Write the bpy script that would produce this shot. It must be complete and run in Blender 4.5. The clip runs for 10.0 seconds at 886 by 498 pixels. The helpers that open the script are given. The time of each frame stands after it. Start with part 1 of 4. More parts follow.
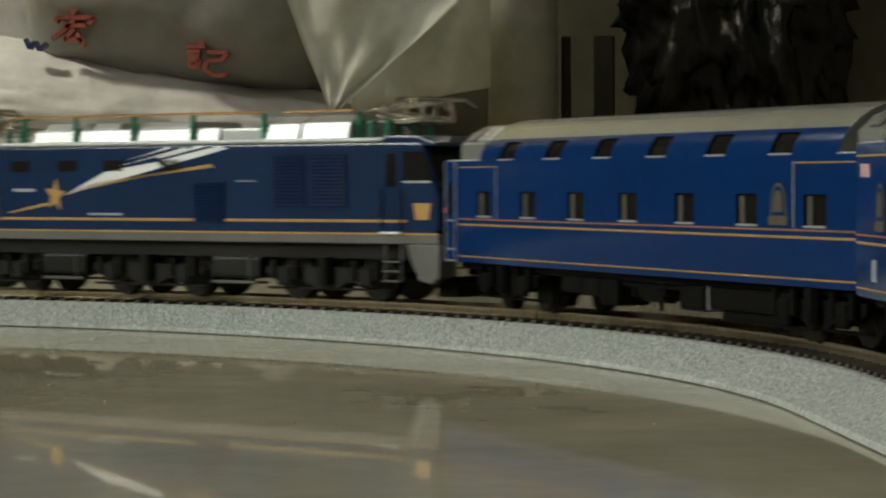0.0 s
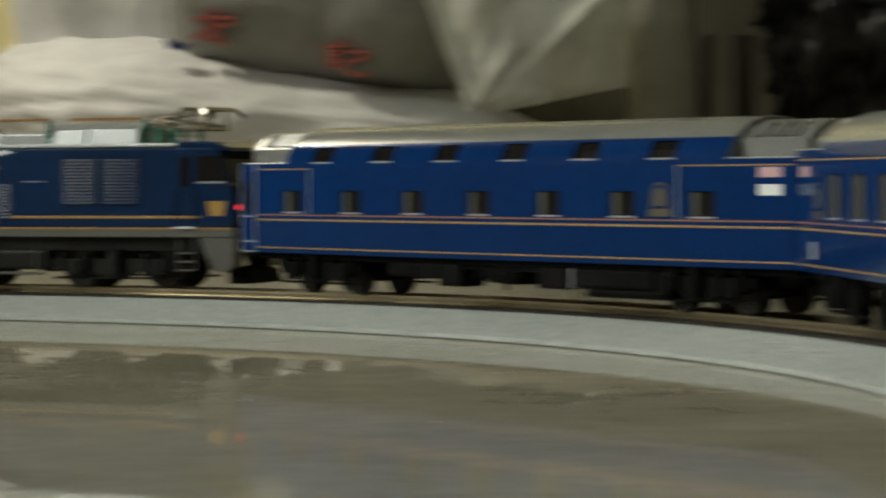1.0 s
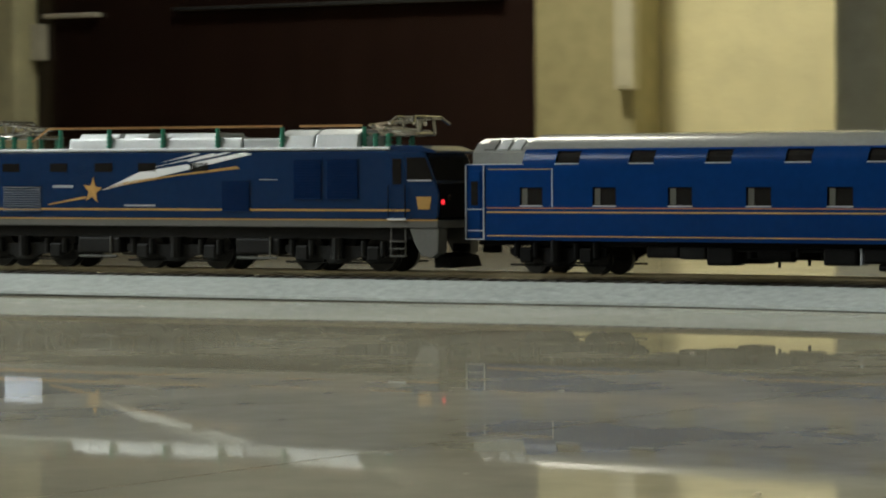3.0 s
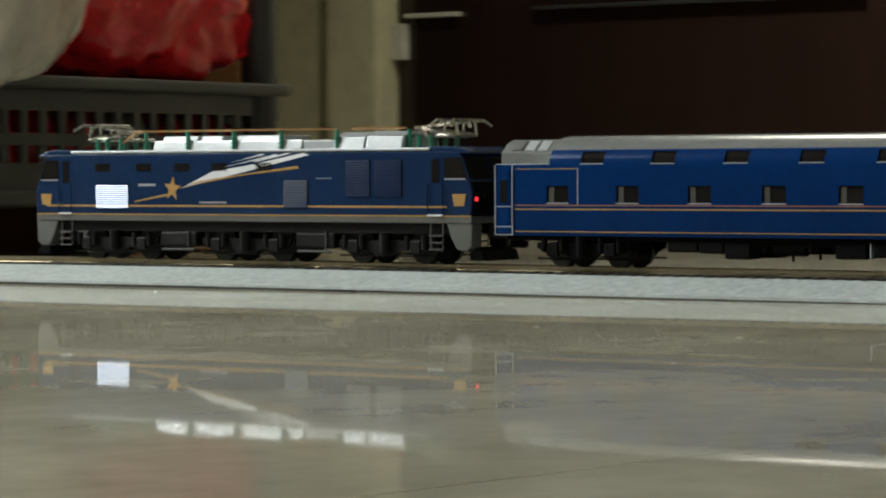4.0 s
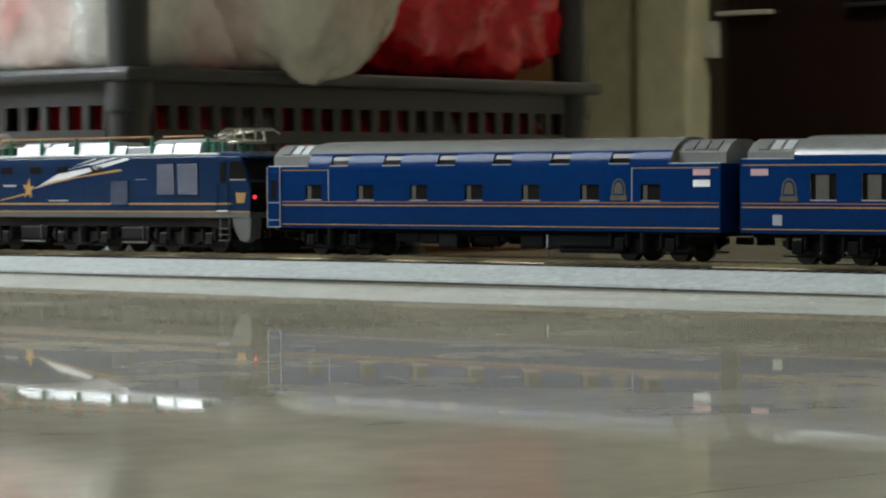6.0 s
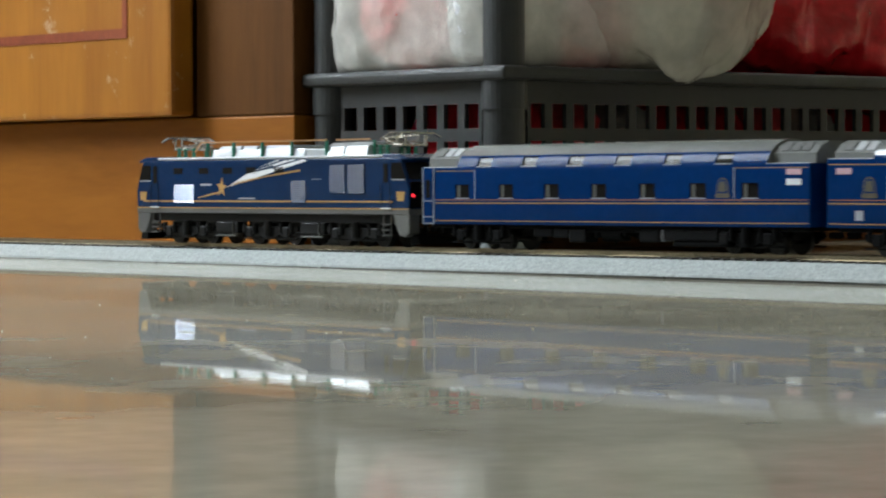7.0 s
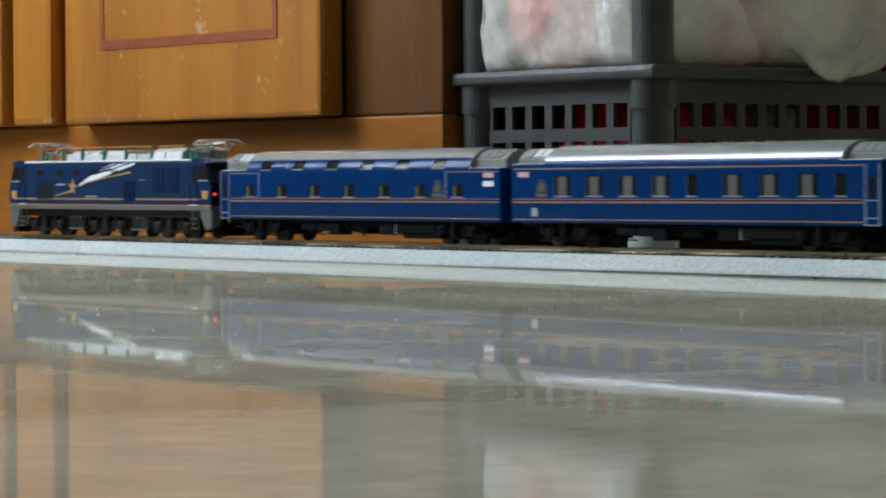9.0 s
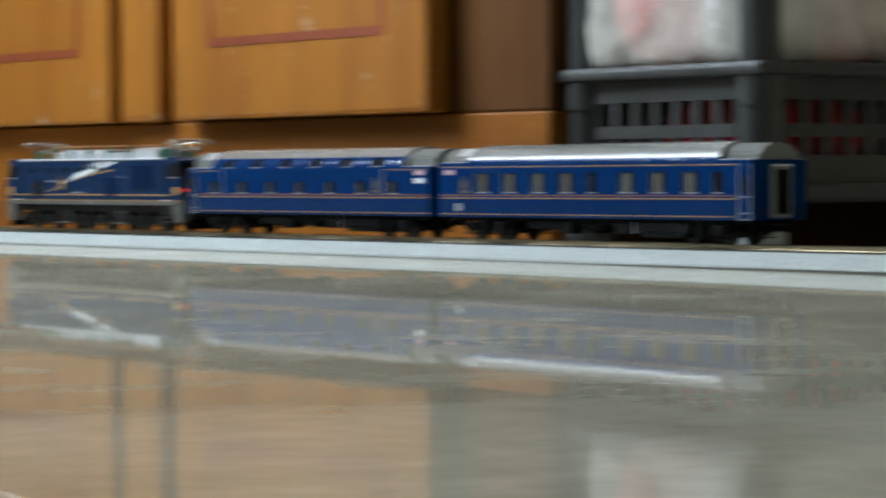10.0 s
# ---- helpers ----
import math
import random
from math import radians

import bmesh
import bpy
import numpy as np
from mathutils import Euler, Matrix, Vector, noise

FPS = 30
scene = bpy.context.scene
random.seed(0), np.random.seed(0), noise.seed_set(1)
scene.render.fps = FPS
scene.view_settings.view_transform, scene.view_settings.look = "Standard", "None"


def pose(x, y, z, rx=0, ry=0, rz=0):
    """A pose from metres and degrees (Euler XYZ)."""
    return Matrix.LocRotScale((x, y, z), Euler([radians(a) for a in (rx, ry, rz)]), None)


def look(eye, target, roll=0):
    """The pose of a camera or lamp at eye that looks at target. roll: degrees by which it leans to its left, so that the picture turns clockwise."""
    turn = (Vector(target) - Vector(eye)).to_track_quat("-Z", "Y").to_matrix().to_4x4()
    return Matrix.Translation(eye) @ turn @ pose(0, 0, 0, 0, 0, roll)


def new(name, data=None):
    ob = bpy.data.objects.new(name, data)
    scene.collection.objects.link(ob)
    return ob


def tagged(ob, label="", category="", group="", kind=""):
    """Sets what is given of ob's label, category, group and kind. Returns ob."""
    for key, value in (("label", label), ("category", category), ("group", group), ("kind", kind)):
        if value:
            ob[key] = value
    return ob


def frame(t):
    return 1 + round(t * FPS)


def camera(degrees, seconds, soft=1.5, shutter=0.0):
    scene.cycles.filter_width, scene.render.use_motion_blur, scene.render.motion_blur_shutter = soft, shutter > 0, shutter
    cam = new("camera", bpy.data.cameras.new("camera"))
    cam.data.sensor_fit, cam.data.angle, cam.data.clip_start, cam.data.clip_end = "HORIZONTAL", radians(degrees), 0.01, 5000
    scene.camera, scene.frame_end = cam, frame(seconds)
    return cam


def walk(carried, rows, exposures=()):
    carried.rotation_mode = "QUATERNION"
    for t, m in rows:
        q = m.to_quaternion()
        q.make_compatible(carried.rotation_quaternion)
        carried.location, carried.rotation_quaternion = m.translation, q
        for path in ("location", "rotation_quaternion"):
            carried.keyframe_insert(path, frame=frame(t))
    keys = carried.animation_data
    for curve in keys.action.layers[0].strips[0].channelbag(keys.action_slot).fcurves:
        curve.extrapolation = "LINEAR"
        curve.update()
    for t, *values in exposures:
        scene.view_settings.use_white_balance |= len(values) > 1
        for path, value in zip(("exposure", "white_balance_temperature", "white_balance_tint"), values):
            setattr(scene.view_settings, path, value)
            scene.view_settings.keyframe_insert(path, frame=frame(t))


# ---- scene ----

# ================= camera and its way =================
# World: y runs along the straight track, x to the outer side of the loop, the lens stands at the origin.
EYE_Z = 0.0468
TILT, LEAN = -1.455, -0.285
cam = camera(17.82, 10.0, soft=2.1, shutter=0.55)
TURN = [(0.0, 85.43), (0.5, 85.39), (0.7, 85.30), (0.8, 85.22), (0.9, 84.6), (1.0, 82.61), (1.1, 81.12), (1.2, 79.7), (1.3, 78.76), (1.5, 77.2),
        (2.0, 73.26), (2.5, 68.16), (3.0, 63.05), (3.2, 61.74), (4.3, 54.21), (4.5, 53.67), (5.0, 52.69), (5.2, 51.94),
        (6.3, 46.83), (6.4, 45.54), (6.5, 44.36), (7.0, 41.93), (7.5, 40.82), (8.0, 38.81), (8.5, 38.79), (9.0, 38.92),
        (9.5, 38.97), (9.8, 38.92), (9.9, 38.15), (10.0, 36.77)]
NOD = {9.9: -0.03, 10.0: -0.06}
walk(cam, [(t, pose(0, 0, EYE_Z, 90 + TILT + NOD.get(t, 0.0), 0, -a) @ pose(0, 0, 0, 0, 0, LEAN)) for t, a in TURN],
     exposures=[(0.0, -0.50, 7700, 2), (1.0, -0.45, 7600, 2), (2.5, -0.22, 7150, 3), (3.0, -0.20, 7000, 3), (4.5, 0.03, 6750, 6), (6.5, 0.0, 6350, 7), (8.0, 0.0, 6000, 6), (10.0, -0.03, 5950, 6)])

# ================= light =================
world = bpy.data.worlds.new("daylight")
scene.world = world
world.use_nodes = True
_n = world.node_tree.nodes
_sky = _n.new("ShaderNodeTexSky")
_sky.sky_type, _sky.sun_disc = "NISHITA", False
_sky.sun_elevation, _sky.sun_rotation = radians(38), radians(120)
world.node_tree.links.new(_sky.outputs[0], _n["Background"].inputs[0])
_n["Background"].inputs[1].default_value = 0.12
scene.view_settings.exposure = 0.0


def area_lamp(name, at, toward, w, hgt, watts, colour, spread=180):
    d = bpy.data.lights.new(name, "AREA")
    d.shape, d.size, d.size_y, d.energy, d.color, d.spread = "RECTANGLE", w, hgt, watts, colour, radians(spread)
    o = new(name, d)
    o.matrix_world = look(at, toward)
    return o


area_lamp("window_daylight", (0.075, 2.43, 1.41), (0.1, 0.9, 0.41), 1.0, 1.58, 82, (0.90, 0.955, 1.0))
# added fill with no known source, brightens the sacks and the east wall
area_lamp("fill_light_east", (1.90, 1.10, 0.98), (2.38, 0.46, 0.10), 0.16, 0.16, 7.8, (1.0, 0.97, 0.90), 150)


# ================= materials =================
def material(name, colour, rough=0.5, metal=0.0, vary=0.15, scale=60.0, bump=0.0, bump_scale=None, coat=0.0, fine=8.0, island=0.0, spec=0.5, object_random=0.0):
    m = bpy.data.materials.new(name)
    m.use_nodes = True
    nt = m.node_tree
    nodes, links = nt.nodes, nt.links
    b = nodes["Principled BSDF"]
    b.inputs["Roughness"].default_value = rough
    b.inputs["Metallic"].default_value = metal
    b.inputs["Coat Weight"].default_value = coat
    b.inputs["Specular IOR Level"].default_value = spec
    tc = nodes.new("ShaderNodeTexCoord")
    n1 = nodes.new("ShaderNodeTexNoise")
    n1.inputs["Scale"].default_value, n1.inputs["Detail"].default_value = scale, 5
    n2 = nodes.new("ShaderNodeTexNoise")
    n2.inputs["Scale"].default_value, n2.inputs["Detail"].default_value = scale * fine, 3
    links.new(tc.outputs["Object"], n1.inputs["Vector"])
    links.new(tc.outputs["Object"], n2.inputs["Vector"])
    add = nodes.new("ShaderNodeMath")
    add.operation = "ADD"
    links.new(n1.outputs["Fac"], add.inputs[0])
    links.new(n2.outputs["Fac"], add.inputs[1])
    ramp = nodes.new("ShaderNodeMapRange")
    ramp.inputs["From Min"].default_value, ramp.inputs["From Max"].default_value = 0.7, 1.3
    ramp.inputs["To Min"].default_value, ramp.inputs["To Max"].default_value = 1 - vary, 1 + vary
    links.new(add.outputs[0], ramp.inputs["Value"])
    mul = nodes.new("ShaderNodeVectorMath")
    mul.operation = "SCALE"
    mul.inputs[0].default_value = colour
    links.new(ramp.outputs[0], mul.inputs["Scale"])
    out = mul.outputs["Vector"]
    if object_random:
        oi = nodes.new("ShaderNodeObjectInfo")
        r2 = nodes.new("ShaderNodeMapRange")
        r2.inputs["To Min"].default_value, r2.inputs["To Max"].default_value = 1 - object_random, 1 + object_random
        links.new(oi.outputs["Random"], r2.inputs["Value"])
        m2 = nodes.new("ShaderNodeVectorMath")
        m2.operation = "SCALE"
        links.new(out, m2.inputs[0])
        links.new(r2.outputs[0], m2.inputs["Scale"])
        out = m2.outputs["Vector"]
    links.new(out, b.inputs["Base Color"])
    if bump:
        n3 = nodes.new("ShaderNodeTexNoise")
        n3.inputs["Scale"].default_value, n3.inputs["Detail"].default_value = bump_scale or scale * 4, 6
        links.new(tc.outputs["Object"], n3.inputs["Vector"])
        bp = nodes.new("ShaderNodeBump")
        bp.inputs["Strength"].default_value, bp.inputs["Distance"].default_value = 1.0, bump
        links.new(n3.outputs["Fac"], bp.inputs["Height"])
        links.new(bp.outputs[0], b.inputs["Normal"])
    return m


def crinkle(m, scale, depth):
    """Adds the facets and creases of crumpled film to a material's relief."""
    nodes, links = m.node_tree.nodes, m.node_tree.links
    b = nodes["Principled BSDF"]
    tc = nodes.new("ShaderNodeTexCoord")
    ns = nodes.new("ShaderNodeTexNoise")
    ns.inputs["Scale"].default_value, ns.inputs["Detail"].default_value = scale * 0.5, 3
    links.new(tc.outputs["Object"], ns.inputs["Vector"])
    mix = nodes.new("ShaderNodeMix")
    mix.data_type = "VECTOR"
    mix.inputs[0].default_value = 0.08
    links.new(tc.outputs["Object"], mix.inputs[4])
    links.new(ns.outputs["Color"], mix.inputs[5])
    mp = nodes.new("ShaderNodeMapping")
    mp.inputs["Scale"].default_value = (1.0, 1.0, 0.40)
    links.new(mix.outputs[1], mp.inputs["Vector"])
    vo = nodes.new("ShaderNodeTexVoronoi")
    vo.inputs["Scale"].default_value = scale
    links.new(mp.outputs[0], vo.inputs["Vector"])
    bp = nodes.new("ShaderNodeBump")
    bp.inputs["Strength"].default_value, bp.inputs["Distance"].default_value = 1.0, depth
    links.new(vo.outputs["Distance"], bp.inputs["Height"])
    old = b.inputs["Normal"].links
    if old:
        links.new(old[0].from_socket, bp.inputs["Normal"])
    links.new(bp.outputs[0], b.inputs["Normal"])


def wood_material(name, light, dark, rough, stretch, scale=7.0, coat=0.0, spec=0.5, scuffed=False):
    m = bpy.data.materials.new(name)
    m.use_nodes = True
    nodes, links = m.node_tree.nodes, m.node_tree.links
    b = nodes["Principled BSDF"]
    b.inputs["Roughness"].default_value, b.inputs["Coat Weight"].default_value = rough, coat
    b.inputs["Specular IOR Level"].default_value = spec
    b.inputs["Coat Roughness"].default_value = 0.25
    tc = nodes.new("ShaderNodeTexCoord")
    mp = nodes.new("ShaderNodeMapping")
    mp.inputs["Scale"].default_value = stretch
    links.new(tc.outputs["Object"], mp.inputs["Vector"])
    n1 = nodes.new("ShaderNodeTexNoise")
    n1.inputs["Scale"].default_value, n1.inputs["Detail"].default_value, n1.inputs["Distortion"].default_value = scale, 6, 0.6
    n2 = nodes.new("ShaderNodeTexNoise")
    n2.inputs["Scale"].default_value, n2.inputs["Detail"].default_value = scale * 9, 4
    links.new(mp.outputs[0], n1.inputs["Vector"])
    links.new(mp.outputs[0], n2.inputs["Vector"])
    mx = nodes.new("ShaderNodeMath")
    mx.operation = "MULTIPLY_ADD"
    mx.inputs[1].default_value = 0.35
    links.new(n2.outputs["Fac"], mx.inputs[0])
    links.new(n1.outputs["Fac"], mx.inputs[2])
    cr = nodes.new("ShaderNodeValToRGB")
    cr.color_ramp.elements[0].position, cr.color_ramp.elements[0].color = 0.45, (*dark, 1)
    cr.color_ramp.elements[1].position, cr.color_ramp.elements[1].color = 0.85, (*light, 1)
    links.new(mx.outputs[0], cr.inputs["Fac"])
    col = cr.outputs[0]
    if scuffed:
        n4 = nodes.new("ShaderNodeTexNoise")
        n4.inputs["Scale"].default_value, n4.inputs["Detail"].default_value, n4.inputs["Roughness"].default_value = 42.0, 7, 0.7
        links.new(tc.outputs["Object"], n4.inputs["Vector"])
        sr = nodes.new("ShaderNodeMapRange")
        sr.inputs["From Min"].default_value, sr.inputs["From Max"].default_value = 0.62, 0.76
        sr.inputs["To Max"].default_value = 0.75
        links.new(n4.outputs["Fac"], sr.inputs["Value"])
        mm = nodes.new("ShaderNodeMix")
        mm.data_type = "RGBA"
        mm.inputs[7].default_value = (0.75, 0.66, 0.5, 1)
        links.new(sr.outputs[0], mm.inputs[0])
        links.new(col, mm.inputs[6])
        col = mm.outputs[2]
    links.new(col, b.inputs["Base Color"])
    bp = nodes.new("ShaderNodeBump")
    bp.inputs["Strength"].default_value, bp.inputs["Distance"].default_value = 0.5, 0.0006
    links.new(mx.outputs[0], bp.inputs["Height"])
    links.new(bp.outputs[0], b.inputs["Normal"])
    return m


def floor_material():
    m = bpy.data.materials.new("polished_tile")
    m.use_nodes = True
    nodes, links = m.node_tree.nodes, m.node_tree.links
    b = nodes["Principled BSDF"]
    tc = nodes.new("ShaderNodeTexCoord")
    geo = nodes.new("ShaderNodeNewGeometry")
    n1 = nodes.new("ShaderNodeTexNoise")
    n1.inputs["Scale"].default_value, n1.inputs["Detail"].default_value, n1.inputs["Distortion"].default_value = 7.0, 8, 1.2
    n2 = nodes.new("ShaderNodeTexNoise")
    n2.inputs["Scale"].default_value, n2.inputs["Detail"].default_value = 90.0, 5
    links.new(geo.outputs["Position"], n1.inputs["Vector"])
    links.new(geo.outputs["Position"], n2.inputs["Vector"])
    mx = nodes.new("ShaderNodeMath")
    mx.operation = "MULTIPLY_ADD"
    mx.inputs[1].default_value = 0.4
    links.new(n2.outputs["Fac"], mx.inputs[0])
    links.new(n1.outputs["Fac"], mx.inputs[2])
    cr = nodes.new("ShaderNodeValToRGB")
    cr.color_ramp.elements[0].position, cr.color_ramp.elements[0].color = 0.45, (0.285, 0.260, 0.192, 1)
    cr.color_ramp.elements[1].position, cr.color_ramp.elements[1].color = 0.95, (0.47, 0.44, 0.345, 1)
    links.new(mx.outputs[0], cr.inputs["Fac"])
    links.new(cr.outputs[0], b.inputs["Base Color"])
    rr = nodes.new("ShaderNodeMapRange")
    rr.inputs["To Min"].default_value, rr.inputs["To Max"].default_value = 0.012, 0.04
    links.new(n1.outputs["Fac"], rr.inputs["Value"])
    links.new(rr.outputs[0], b.inputs["Roughness"])
    b.inputs["IOR"].default_value = 1.42
    # a thin matte film of dust over the polish
    dust = nodes.new("ShaderNodeBsdfDiffuse")
    links.new(cr.outputs[0], dust.inputs["Color"])
    n3 = nodes.new("ShaderNodeTexNoise")
    n3.inputs["Scale"].default_value, n3.inputs["Detail"].default_value = 16.0, 6
    links.new(geo.outputs["Position"], n3.inputs["Vector"])
    dr = nodes.new("ShaderNodeMapRange")
    dr.inputs["From Min"].default_value, dr.inputs["From Max"].default_value = 0.3, 0.7
    dr.inputs["To Min"].default_value, dr.inputs["To Max"].default_value = 0.14, 0.34
    links.new(n3.outputs["Fac"], dr.inputs["Value"])
    mixer = nodes.new("ShaderNodeMixShader")
    links.new(dr.outputs[0], mixer.inputs[0])
    links.new(b.outputs[0], mixer.inputs[1])
    links.new(dust.outputs[0], mixer.inputs[2])
    links.new(mixer.outputs[0], nodes["Material Output"].inputs["Surface"])
    return m


M_FLOOR = floor_material()
M_GROUT = material("grout", (0.62, 0.58, 0.50), 0.8, scale=40)
M_WALL = material("cream_wall", (0.80, 0.72, 0.42), 0.6, vary=0.08, scale=3.0, bump=0.001, bump_scale=60)
M_PILLAR = material("cream_gloss_paint", (0.80, 0.76, 0.50), 0.4, vary=0.12, scale=6.0, bump=0.0006, bump_scale=50)
M_CONDUIT = material("grey_cream_paint", (0.56, 0.52, 0.36), 0.5, vary=0.08, scale=6.0)
# cream paint of the right jamb, darkened to olive for its shade
M_JAMBSHADE = material("shaded_cream_paint", (0.40, 0.355, 0.185), 0.5, vary=0.14, scale=6.0, bump=0.0006, bump_scale=50)
M_WALLWHITE = material("off_white_wall", (0.36, 0.345, 0.30), 0.7, vary=0.06, scale=3.0, bump=0.001, bump_scale=60)
M_CEIL = material("white_ceiling", (0.55, 0.54, 0.50), 0.8, vary=0.04, scale=2)
M_DARKDOOR = wood_material("dark_door", (0.026, 0.014, 0.011), (0.018, 0.0095, 0.0075), 0.22, (6, 6, 0.8), 6, coat=0.3)
M_WOOD = wood_material("honey_wood", (0.375, 0.148, 0.014), (0.27, 0.096, 0.008), 0.38, (5, 5, 0.6), 5, coat=0.06, spec=0.35, scuffed=True)
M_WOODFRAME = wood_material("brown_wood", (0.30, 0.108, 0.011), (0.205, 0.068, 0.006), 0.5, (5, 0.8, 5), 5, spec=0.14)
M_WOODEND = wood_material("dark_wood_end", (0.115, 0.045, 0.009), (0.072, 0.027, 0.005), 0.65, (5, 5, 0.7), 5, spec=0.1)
M_INLAY = material("red_brown_inlay", (0.22, 0.045, 0.015), 0.4, vary=0.2, scale=30)
M_SHELF = material("grey_plastic", (0.034, 0.0355, 0.0355), 0.4, vary=0.12, scale=20, bump=0.0002, bump_scale=300)
M_WALLSHADE = material("shaded_wall_olive", (0.105, 0.098, 0.068), 0.6, vary=0.18, scale=5, bump=0.0006, bump_scale=60)
M_SLAT = material("dark_slat", (0.045, 0.036, 0.026), 0.6, vary=0.2, scale=40)
M_SHELFLIGHT = material("pale_grey_plastic", (0.027, 0.026, 0.025), 0.45, vary=0.1, scale=20)
M_SACK = material("white_woven_sack", (0.68, 0.68, 0.69), 0.6, vary=0.10, scale=9, bump=0.0025, bump_scale=30)
M_SACKGREY = material("grey_woven_sack", (0.25, 0.25, 0.232), 0.6, vary=0.12, scale=7, bump=0.002, bump_scale=30)
M_CLEAR = material("cloudy_plastic_bag", (0.92, 0.90, 0.82), 0.13, vary=0.12, scale=14, bump=0.004, bump_scale=26)
_nt = M_CLEAR.node_tree
_mx, _tr = _nt.nodes.new("ShaderNodeMixShader"), _nt.nodes.new("ShaderNodeBsdfTransparent")
_mx.inputs[0].default_value = 0.50
_nt.links.new(_nt.nodes["Principled BSDF"].outputs[0], _mx.inputs[1])
_nt.links.new(_tr.outputs[0], _mx.inputs[2])
_nt.links.new(_mx.outputs[0], _nt.nodes["Material Output"].inputs["Surface"])
crinkle(M_CLEAR, 24.0, 0.0075)
M_STUFF = material("pale_contents", (0.80, 0.77, 0.68), 0.5, vary=0.2, scale=30, bump=0.004, bump_scale=40)
M_GREYBAG = material("grey_plastic_sheet", (0.88, 0.89, 0.85), 0.4, vary=0.12, scale=7, bump=0.003, bump_scale=20)
M_RED = material("red_plastic_bag", (0.62, 0.010, 0.020), 0.16, vary=0.25, scale=14, bump=0.005, bump_scale=16)
M_REDPALE = material("red_wrapper", (0.72, 0.045, 0.055), 0.4, vary=0.25, scale=30, bump=0.0015, bump_scale=30)
M_BLACKBAG = material("black_plastic_bag", (0.005, 0.005, 0.0055), 0.3, spec=0.3, vary=0.3, scale=14, bump=0.006, bump_scale=22)
crinkle(M_RED, 16.0, 0.006)
crinkle(M_BLACKBAG, 26.0, 0.006)
crinkle(M_GREYBAG, 20.0, 0.004)
crinkle(M_SACK, 16.0, 0.005)
M_PIPE = material("grey_pipe", (0.80, 0.81, 0.78), 0.45, vary=0.1, scale=8)
M_PIPEDARK = material("dark_grey_pipe", (0.26, 0.285, 0.29), 0.4, vary=0.1, scale=8)
M_REDINK = material("red_ink", (0.40, 0.10, 0.085), 0.6, vary=0.3, scale=60)
M_BLUEINK = material("blue_ink", (0.05, 0.06, 0.20), 0.6, vary=0.3, scale=60)
M_BALLAST = material("pale_grey_ballast", (0.355, 0.385, 0.37), 0.75, vary=0.30, scale=420, fine=4, bump=0.0011, bump_scale=750)
M_GAPSHADE = material("roadbed_gap_shade", (0.10, 0.10, 0.095), 0.7, vary=0.15, scale=200)
M_SLEEPER = material("dark_brown_sleeper", (0.035, 0.028, 0.022), 0.6, vary=0.25, scale=120, object_random=0.2)
M_RAIL = material("nickel_rail", (0.42, 0.36, 0.25), 0.30, metal=0.9, vary=0.2, scale=80)
M_BLUE = material("royal_blue_paint", (0.0024, 0.0235, 0.100), 0.14, vary=0.06, scale=40, spec=0.09)
M_LOCOBLUE = material("deep_blue_paint", (0.002, 0.0195, 0.068), 0.2, vary=0.06, scale=40, spec=0.4)
M_GOLD = material("gold_line", (0.42, 0.24, 0.07), 0.4, metal=0.2, vary=0.12, scale=200)
M_RUST = material("copper_red_line", (0.34, 0.14, 0.06), 0.4, metal=0.2, vary=0.12, scale=200)
M_ROOF = material("grey_roof_paint", (0.165, 0.170, 0.162), 0.24, vary=0.08, scale=60, spec=0.8)
M_GUTTER = material("pale_gutter_paint", (0.60, 0.63, 0.66), 0.3, vary=0.06, scale=120)
M_SILVER = material("silver_paint", (0.44, 0.46, 0.47), 0.32, metal=0.35, vary=0.08, scale=120)
M_SKIRT = material("grey_skirt_paint", (0.088, 0.088, 0.082), 0.45, vary=0.1, scale=100)
M_BLACK = material("black_underframe", (0.0032, 0.0032, 0.0032), 0.7, vary=0.3, scale=150, spec=0.06)
M_DKGREY = material("dark_grey_bogie", (0.0055, 0.0055, 0.0055), 0.48, vary=0.3, scale=150, spec=0.18)
M_WHEEL = material("blackened_wheel", (0.013, 0.0125, 0.012), 0.4, metal=0.4, vary=0.2, scale=200)
M_GLASS = material("tinted_window", (0.012, 0.011, 0.010), 0.08, vary=0.1, scale=60, spec=0.09)
M_GLASSDULL = material("roof_window_glass", (0.012, 0.011, 0.010), 0.06, vary=0.1, scale=60, spec=0.16)
M_CURTAIN = material("beige_interior", (0.050, 0.047, 0.037), 0.7, vary=0.15, scale=200)
M_GOLDDIM = material("dull_gold_print", (0.070, 0.057, 0.030), 0.5, vary=0.2, scale=300)
M_WHITE = material("white_paint", (0.72, 0.74, 0.76), 0.4, vary=0.05, scale=100)
M_PALEGREY = material("pale_silver_line", (0.36, 0.38, 0.42), 0.35, metal=0.3, vary=0.05, scale=100)
M_GREEN = material("green_insulator", (0.03, 0.20, 0.13), 0.3, vary=0.15, scale=200)
M_COPPER = material("copper_busbar", (0.55, 0.30, 0.13), 0.3, metal=0.8, vary=0.1, scale=200)
M_METAL = material("bright_metal", (0.55, 0.53, 0.48), 0.22, metal=1.0, vary=0.15, scale=200)
M_PINK = material("pink_sign", (0.52, 0.32, 0.34), 0.5, vary=0.1, scale=100)
M_HINGE = material("white_painted_metal", (0.7, 0.68, 0.58), 0.4, vary=0.1, scale=50)
M_TAIL = material("red_tail_light", (0.6, 0.01, 0.02), 0.3, vary=0.02)
